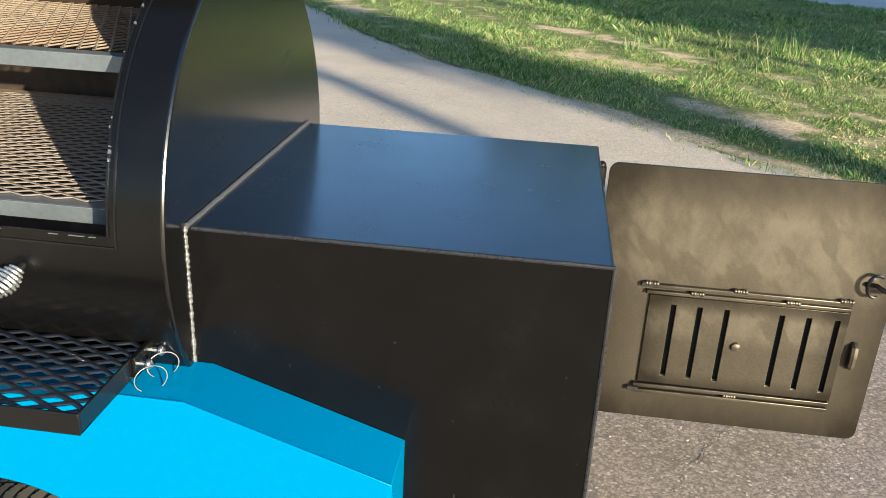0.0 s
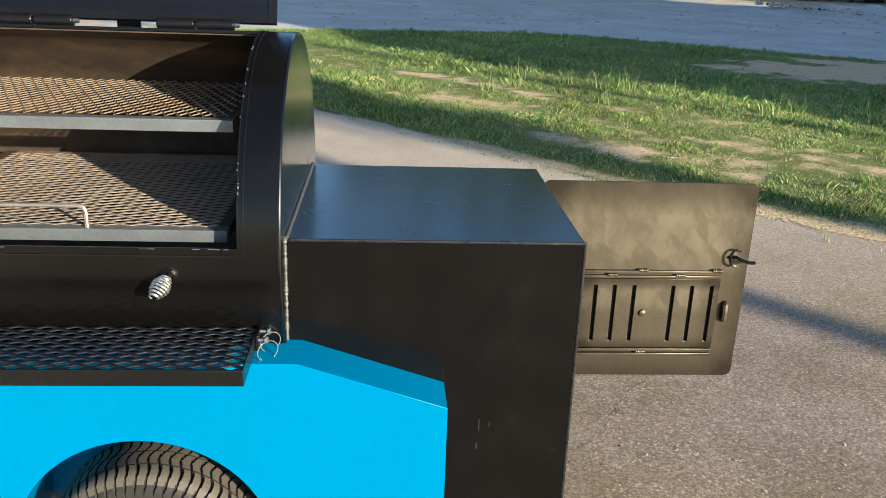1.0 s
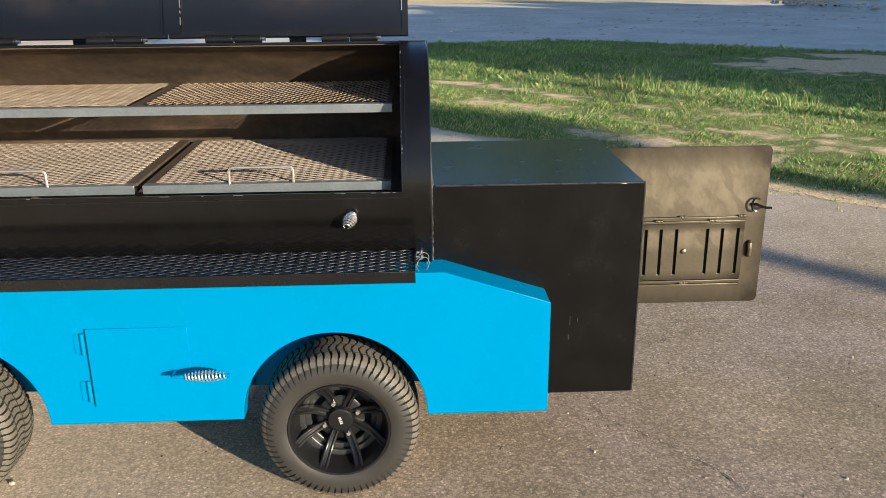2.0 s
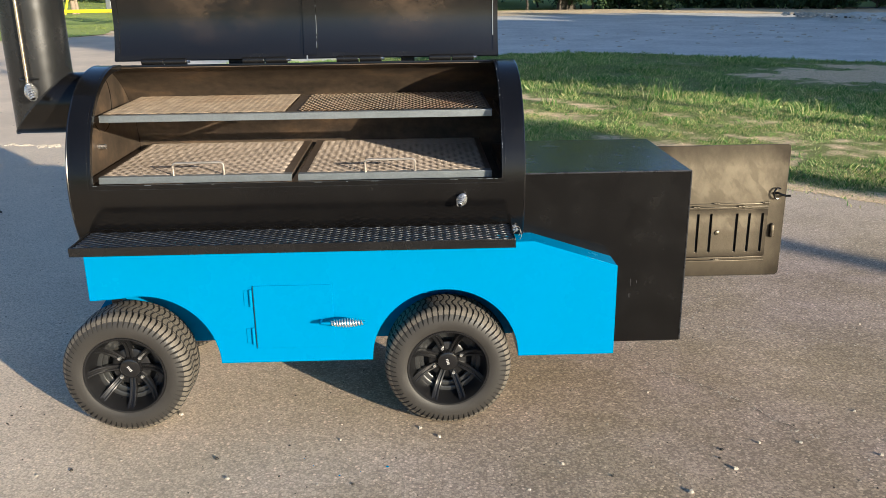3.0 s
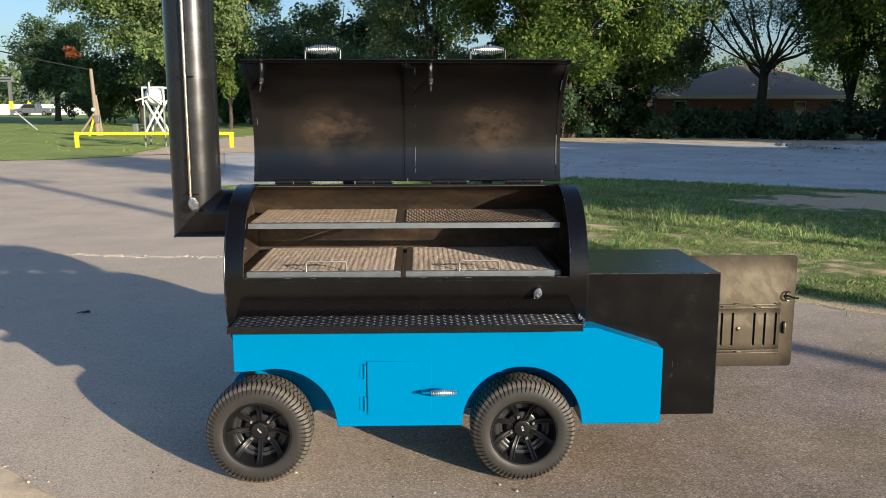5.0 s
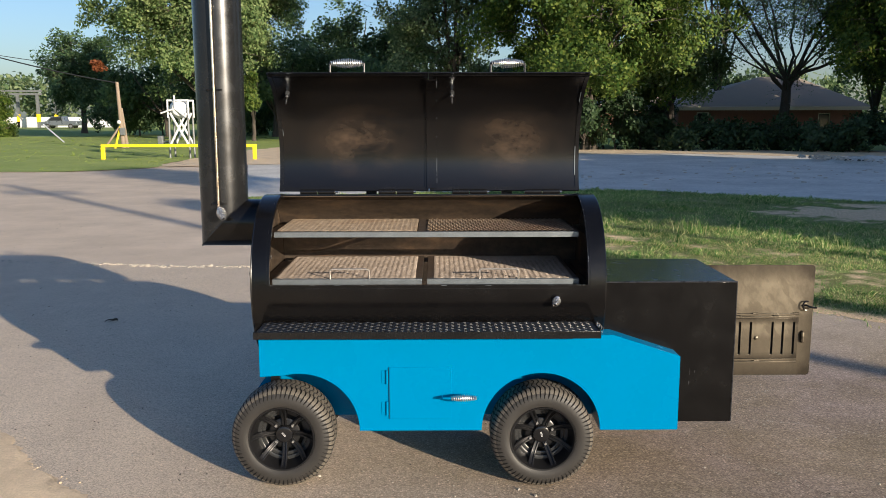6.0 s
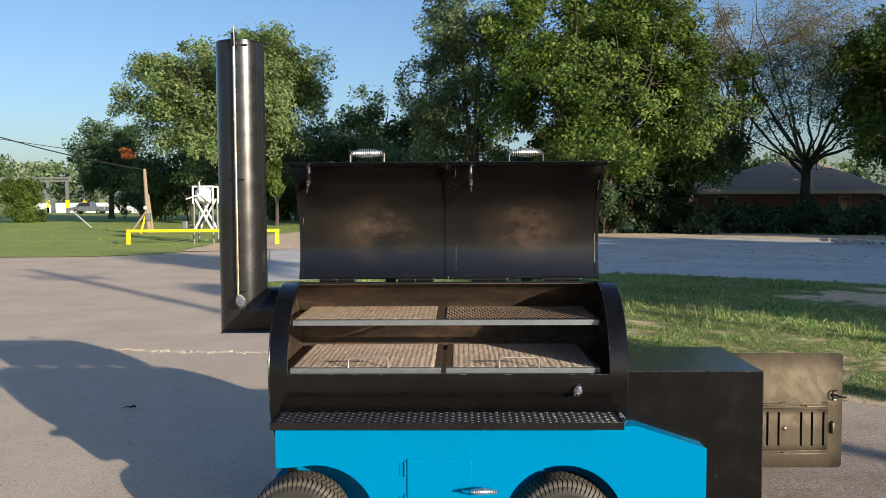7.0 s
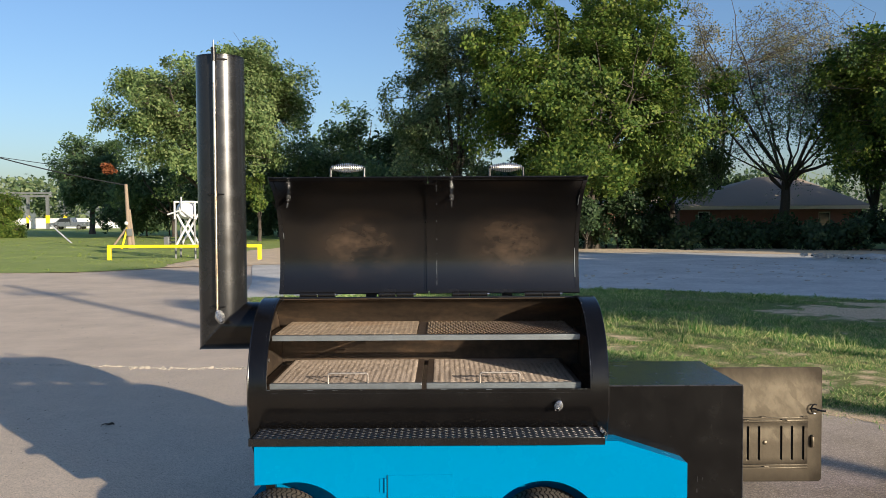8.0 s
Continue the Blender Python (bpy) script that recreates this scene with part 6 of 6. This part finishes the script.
def blades(name, poly, box, count, length, label, seed, width=0.006, bare=0.0, z=0.0, material=M_GRASS):
    """Bent blades of two faces each, thick and long where the turf is good, short and sparse on worn ground."""
    rng = random.Random(seed)
    vs, fs = [], []
    made = 0
    while made < count:
        x, y = rng.uniform(box[0], box[1]), rng.uniform(box[2], box[3])
        q = worn(x, y, seed)
        if y > 10.5 and rng.random() < 0.45:
            made += 0.5
            continue
        if not inside(poly, x + rng.gauss(0, 0.10), y + rng.gauss(0, 0.10)) or q < bare + rng.gauss(0, 0.6):
            made += 0.2
            continue
        tuft = rng.random() < 0.02
        lush = 0.45 + 0.75 * min(1.0, max(0.0, q + 0.25)) + 0.5 * max(0.0, noise.noise(Vector((x * 3.1, y * 3.1, 9.0))))
        sway = 6.283 * noise.noise(Vector((x * 1.3, y * 1.3, 4.0)))
        if q < bare:
            lush *= 0.6
        for _ in range(14 if tuft else 3):
            a = sway + rng.gauss(0, 1.3)
            L = length * rng.uniform(0.45, 1.25) * (1.7 if tuft else 1.0) * lush
            bx, by = x + rng.gauss(0, 0.03), y + rng.gauss(0, 0.03)
            lean = rng.uniform(0.15, 0.85) * L
            dx, dy = math.cos(a), math.sin(a)
            w = width * rng.uniform(0.7, 1.4)
            n = len(vs)
            vs += [(bx - dy * w, by + dx * w, z), (bx + dy * w, by - dx * w, z),
                   (bx + dx * lean * 0.4 + dy * w * 0.9, by + dy * lean * 0.4 - dx * w * 0.9, z + L * 0.6), (bx + dx * lean, by + dy * lean, z + L * 0.92)]
            fs.append((n, n + 1, n + 2, n + 3))
            made += 1
    return loose(name, vs, fs, material, label, "grass")


def weed_tuft(x, y, tall, seed):
    """A clump of long arching blades with a few seed stems."""
    rng, vs, fs = random.Random(seed), [], []
    for k in range(46):
        stem = k < 5
        a, L = rng.uniform(0, 6.283), tall * (rng.uniform(0.9, 1.15) if stem else rng.uniform(0.35, 0.75))
        lean, w = L * (rng.uniform(0.05, 0.25) if stem else rng.uniform(0.3, 0.9)), 0.003 if stem else rng.uniform(0.005, 0.009)
        dx, dy = math.cos(a), math.sin(a)
        bx, by = x + rng.gauss(0, 0.07), y + rng.gauss(0, 0.07)
        for i in range(4):
            t = i / 3
            ww = w * (1 - 0.85 * t)
            px, py, pz = bx + dx * lean * t * t, by + dy * lean * t * t, L * t * (1 - 0.18 * t * (lean / L))
            vs += [(px - dy * ww, py + dx * ww, pz), (px + dy * ww, py - dx * ww, pz)]
        n = len(vs) - 8
        fs += [(n + 2 * i, n + 2 * i + 1, n + 2 * i + 3, n + 2 * i + 2) for i in range(3)]
    ob = loose("grass_tuft", [(a - x, b - y, c) for a, b, c in vs], fs, M_GRASS, "tall tuft of coarse green grass", "grass tuft", "stuff", (x, y, 0.0))
    return ob


verge_poly = verge_near[::3] + verge_far[::3] + [(24, -1.0), (14, -4)]
blades("grass", verge_poly, (-5.6, 9.0, 2.0, 17.5), 310000, 0.046, "patchy green verge grass with taller tufts", 31, 0.0032, -0.42)
blades("dry_grass", verge_poly, (-1.5, 6.5, 2.0, 10.5), 66000, 0.030, "short dry straw on the worn strips", 31, 0.0030, -1.6, 0.0, M_STRAW)
blades("grass", [(-45, 24.6), (-15.6, 24.9), (-13, 25.2), (-11.3, 27.2), (-11.8, 32), (-11.3, 45), (-12, 70), (-60, 70)], (-45, -11, 24, 70), 48000, 0.06, "mown green field grass", 35, 0.013, -0.9, 0.0, M_FIELD)
for k, (x, y, tall) in enumerate(((2.45, 9.9, 0.40), (2.68, 9.95, 0.34), (1.32, 10.6, 0.30), (3.72, 9.6, 0.26), (4.2, 8.6, 0.24), (1.7, 11.5, 0.24), (3.5, 9.0, 0.22), (3.85, 8.5, 0.28), (0.9, 9.6, 0.22), (2.1, 8.9, 0.2), (4.8, 8.0, 0.26), (2.0, 10.3, 0.24), (3.1, 9.7, 0.24))):
    weed_tuft(x, y, tall, 500 + k)
# ================= things in the distance =================
# yellow pipe barrier
bar = thing("yellow_barrier", (-11.9, 32.2, 0), "low yellow painted pipe barrier rail", "barrier")
part("rail", Geo().box((-15.05, 32.14, 0.52), (-8.70, 32.26, 0.645)), M_YELLOW, bar, bevel=0.02)
for x in (-14.98, -8.79):
    part("post", Geo().box((x - 0.08, 32.14, -0.05), (x + 0.08, 32.26, 0.52)), M_YELLOW, bar, bevel=0.015)

# white concrete mixer on a stand
mx, my = -12.15, 33.6
mixer = thing("drum_mixer", (mx, my, 0), "white drum mixer on a cross-braced steel stand", "mixer")
for x in (mx - 0.42, mx + 0.42):
    for y in (my - 0.35, my + 0.35):
        part("stand_leg", Geo().rod((x, y, 0), (x * 0.94 + mx * 0.06, y, 1.75), 0.045, 8), M_GALV, mixer)
for y in (my - 0.38, my + 0.38):
    part("brace", Geo().rod((mx - 0.40, y, 0.55), (mx + 0.34, y, 1.9), 0.05, 8), M_WHITE, mixer)
    part("brace", Geo().rod((mx + 0.40, y, 0.55), (mx - 0.34, y, 1.9), 0.05, 8), M_WHITE, mixer)
    part("cross_bar", Geo().rod((mx - 0.45, y, 0.55), (mx + 0.45, y, 0.55), 0.05, 8), M_WHITE, mixer)
    part("cross_bar", Geo().rod((mx - 0.45, y, 2.42), (mx + 0.45, y, 2.42), 0.045, 8), M_WHITE, mixer)
    for x in (mx - 0.43, mx + 0.43):
        part("upright", Geo().rod((x, y, 1.7), (x, y, 2.45), 0.04, 8), M_WHITE, mixer)
part("drum", Geo().lathe([(-0.45, 0.20), (-0.40, 0.32), (-0.15, 0.40), (0.15, 0.40), (0.4, 0.30), (0.45, 0.18)], 24, pose(mx - 0.05, my, 2.08, 90, 0, 18)), M_WHITE, mixer, "dented white drum")
for a in (200, 320, 90):
    part("drum_spoke", Geo().rod((mx - 0.1, my - 0.5, 2.08), (mx - 0.1 + 0.62 * math.cos(radians(a)), my - 0.52, 2.08 + 0.55 * math.sin(radians(a))), 0.035, 8), M_WHITE, mixer)
part("motor", Geo().box((mx - 1.0, my - 0.15, 0.55), (mx - 0.78, my + 0.15, 0.95)), M_GALV, mixer, bevel=0.03)
part("motor_mount", Geo().rod((mx - 0.9, my, 0.7), (mx - 0.4, my, 0.7), 0.05, 8), M_GALV, mixer)

# wooden utility post with braces
px_, py_ = spot(231, 47), 47 + D0
post = thing("wooden_post", (px_, py_, 0), "weathered pale wooden post with slanted braces", "post")
part("pole", Geo().rod((px_ + 0.05, py_, -0.1), (px_ - 0.12, py_, 3.6), 0.13, 12, 0.09), M_POLE, post)
part("pole", Geo().rod((px_ + 0.24, py_ + 0.1, -0.1), (px_ + 0.02, py_, 2.2), 0.09, 10), M_POLE, post)
part("brace", Geo().rod((px_ - 0.95, py_ - 0.2, 0), (px_, py_, 1.35), 0.06, 8), M_POLE, post)
part("brace", Geo().rod((px_ - 0.25, py_ - 0.5, 0), (px_ - 0.05, py_, 1.3), 0.06, 8), M_YELLOW, post)
part("meter_box", Geo().box((px_ - 0.05, py_ - 0.25, 0.75), (px_ + 0.22, py_ - 0.05, 1.15)), M_GALV, post, bevel=0.02)
part("insulator", Geo().ball((px_ - 0.08, py_ - 0.15, 1.45), 0.11), M_WHITE, post)
guy = thing("guy_wire_guard", (spot(130, 58), 58 + D0, 0), "slanted white guy-wire guard", "wire guard")
part("tube", Geo().rod((spot(130, 58), 58 + D0, 0), (spot(95, 60), 60 + D0, 1.2), 0.05, 8), M_WHITE, guy)


def cable(a, b, sag, name="power_line"):
    a, b = Vector(a), Vector(b)
    pts = [a.lerp(b, k / 24) - Vector((0, 0, sag * 4 * (k / 24) * (1 - k / 24))) for k in range(25)]
    return single(name, Geo().sweep(pts, 0.036, 5), M_CABLE, tuple(a), "thin dark overhead power line", "cable", "overhead cables")


cable((spot(-420, 62), 62 + D0, 13.5), (px_ - 0.12, py_, 3.55), 1.2)
cable((spot(-420, 90), 90 + D0, 13.0), (spot(430, 90), 86 + D0, 5.0), 0.8)

# pipe rack, white wall and pickup far off
rk = thing("pipe_rack", (spot(40, 130), 127, 0), "grey steel pipe rack with yellow post feet", "rack")
for px in (20, 88):
    for dy in (0, 6):
        x = spot(px, 130)
        part("post", Geo().box((x - 0.2, 127 + dy, 0.0), (x + 0.2, 127.4 + dy, 5.2)), M_GALV, rk)
        part("post_foot", Geo().box((x - 0.21, 126.95 + dy, 0.9), (x + 0.21, 127.45 + dy, 2.1)), M_YELLOW, rk)
for z in (4.9, 5.35):
    part("beam", Geo().box((spot(-120, 130), 127.1, z), (spot(96, 130), 127.4, z + 0.3)), M_GALV, rk)
part("brace", Geo().rod((spot(25, 130), 127.2, 4.6), (spot(60, 130), 127.2, 1.2), 0.12, 6), M_GALV, rk)
wall = thing("white_wall", (spot(110, 136), 133, 0), "long white sheet-metal yard wall", "wall")
for k in range(9):
    x = spot(-20, 136) + k * 2.4
    part("panel", Geo().box((x, 133 + 0.03 * (k % 2), 0), (x + 2.37, 133.1 + 0.03 * (k % 2), 1.65)), M_WHITE, wall)

tx, ty = spot(128, 124), 121.0
truck = thing("pickup_truck", (tx, ty, 0), "grey parked pickup truck", "truck")
prof = [(-2.6, 0.45), (2.6, 0.45), (2.62, 0.95), (1.75, 1.08), (1.05, 1.72), (-0.55, 1.75), (-0.75, 1.12), (-2.6, 1.10)]
part("body", Geo().prism([(tx - a, b) for a, b in prof], 1, ty - 0.9, ty + 0.9), M_CAR, truck, bevel=0.06)
part("side_window", Geo().prism([(tx - a, b) for a, b in ((-0.45, 1.15), (1.45, 1.15), (0.98, 1.62), (-0.42, 1.64))], 1, ty - 0.915, ty - 0.9), M_GLASS, truck)
for a in (-1.65, 1.65):
    for s in (-0.92, 0.70):
        wh = part("wheel", Geo().lathe([(0, 0.30), (0.02, 0.36), (0.2, 0.36), (0.22, 0.30)], 20, pose(tx - a, ty + s, 0.36, -90, 0, 0)), M_RUBBER, truck)
        part("rim", Geo().lathe([(-0.01, 0.19), (0.01, 0.21)], 16, pose(tx - a, ty + s, 0.36, -90, 0, 0)), M_GALV, wh)


# brick house behind the trees
def house(x0, x1, y0, y1, eave, ridge, rx0, rx1, label, openings):
    h = thing("house", ((x0 + x1) / 2, (y0 + y1) / 2, 0), label, "house")
    g = Geo()
    xs = x0
    for a, b, z0, z1 in openings + [(x1, x1, 0, 0)]:
        g.box((xs, y0, 0), (a, y0 + 0.25, eave))
        if b > a:
            g.box((a, y0, 0), (b, y0 + 0.25, z0)), g.box((a, y0, z1), (b, y0 + 0.25, eave))
        xs = b
    g.box((x0, y0 + 0.25, 0), (x0 + 0.25, y1, eave)), g.box((x1 - 0.25, y0 + 0.25, 0), (x1, y1, eave)), g.box((x0, y1, 0), (x1, y1 + 0.25, eave))
    part("wall", g, M_BRICK, h, "red brick wall")
    o, ym = 0.5, (y0 + y1) / 2
    vs = [(x0 - o, y0 - o, eave), (x1 + o, y0 - o, eave), (x1 + o, y1 + o, eave), (x0 - o, y1 + o, eave), (rx0, ym, ridge), (rx1, ym, ridge)]
    vs += [(x, y, z - 0.15) for x, y, z in vs[:4]]
    part("roof", Geo().add(vs, [(0, 1, 5, 4), (1, 2, 5), (2, 3, 4, 5), (3, 0, 4), (6, 9, 8, 7), (0, 6, 7, 1), (1, 7, 8, 2), (2, 8, 9, 3), (3, 9, 6, 0)]), M_ROOF, h, "tan shingled hip roof", smooth=0)
    part("fascia", Geo().box((x0 - o, y0 - o - 0.03, eave - 0.22), (x1 + o, y0 - o - 0.004, eave + 0.02)), M_TRIM, h, "cream eaves board")
    for a, b, z0, z1 in openings:
        wnd = part("window", Geo().box((a + 0.06, y0 + 0.1, z0 + 0.06), (b - 0.06, y0 + 0.13, z1 - 0.06)), M_GLASS, h)
        g = Geo()
        g.box((a, y0 + 0.06, z0), (a + 0.06, y0 + 0.16, z1)), g.box((b - 0.06, y0 + 0.06, z0), (b, y0 + 0.16, z1))
        g.box((a + 0.06, y0 + 0.06, z0), (b - 0.06, y0 + 0.16, z0 + 0.06)), g.box((a + 0.06, y0 + 0.06, z1 - 0.06), (b - 0.06, y0 + 0.16, z1))
        part("frame", g, M_TRIM, wnd)
    return h


hx0, hx1 = spot(1208, 56), spot(1532, 56)
house(hx0, hx1, 53.5, 63.5, 2.3, 4.45, spot(1346, 61.3), spot(1408, 61.3), "single-storey red brick house with a tan hip roof", [(hx0 + 1.2, hx0 + 2.0, 0.2, 1.95), (hx0 + 9.2, hx0 + 10.0, 0.8, 1.9)])
h2 = spot(1060, 75)
house(h2, h2 + 8.0, 72, 80, 2.4, 3.9, h2 + 3.5, h2 + 5.0, "pale house half hidden by trees", [(h2 + 2, h2 + 3.2, 0.9, 2.0)])

# heap of broken concrete at the yard's edge
rng = random.Random(77)
heap = [(13.4, 30.2), (14.1, 28.7), (14.8, 27.6), (15.4, 26.6), (15.9, 25.5), (16.1, 24.3)]
b = bmesh.new()                               # low mound below the rubble
grid = {}
for ia in range(41):
    for ic in range(13):
        u, w = ia / 40, (ic - 6) / 6
        cx, cy = 13.0 + 3.8 * u - 0.7 * u * u * u, 30.9 - 6.6 * u
        h = 0.62 * (math.sin(math.pi * u) ** 0.7) * (0.35 + 0.65 * u) * max(0.0, 1 - w * w) * (0.75 + 0.5 * noise.noise(Vector((u * 9, w * 2, 3))))
        grid[ia, ic] = b.verts.new((cx + 0.75 * w, cy + 0.5 * w, h - 0.01 + 0.06 * max(0.0, 1 - w * w) * noise.noise(Vector((u * 40, w * 9, 8)))))
for ia in range(40):
    for ic in range(12):
        b.faces.new((grid[ia, ic], grid[ia + 1, ic], grid[ia + 1, ic + 1], grid[ia, ic + 1]))
bmesh.ops.recalc_face_normals(b, faces=b.faces)
me = bpy.data.meshes.new("rubble_mound")
b.to_mesh(me)
b.free()
me.materials.append(M_LOT)
tagged(new("rubble_mound", me), "low mound of pale dirt and broken concrete", "rubble", kind="stuff")
for k, (mat, lab) in enumerate(((M_CRUMB, "broken pale concrete lying on the mound"), (M_BARK, "dark sticks and clods on the mound"), (M_CRUMB, "broken pale concrete lying on the mound"))):
    crumbs("rubble_heap", heap, 0.30 + 0.12 * k, (420, 240, 300)[k], (0.13, 0.07, 0.08)[k], mat, lab, "rubble", 80 + k, 0.14, 0.8)
crumbs("gravel", [(0, 20), (8, 24), (14, 24)], 2.5, 260, 0.10, M_CRUMB, "scattered stones on the yard", "gravel", 84, 0.0, 0.4)
crumbs("gravel", [(-14, 11), (-8, 10), (-5, 14), (-9, 20)], 2.6, 420, 0.013, M_STONE, "scattered grit on the concrete yard", "gravel", 85, -0.012, 0.5)

# a dry curled leaf on the drive
lx, ly = -4.17, 4.42
vs, fs = [], []
for i in range(7):
    f = i / 6
    w = 0.012 * math.sin(math.pi * min(1, f * 0.9 + 0.08))
    for s in (-1, 0, 1):
        vs.append((lx - 0.05 + 0.11 * f, ly + s * w + 0.02 * math.sin(3 * f), 0.003 + 0.014 * abs(s) * (0.4 + f) + 0.018 * f * (1 - f) + 0.006 * math.sin(9 * f + s)))
for i in range(6):
    for k in range(2):
        a = 3 * i + k
        fs.append((a, a + 1, a + 4, a + 3))
single("dry_leaf", Geo().add(vs, fs), M_BARK, (lx, ly, 0.0), "dark dry curled leaf on the drive", "leaf")
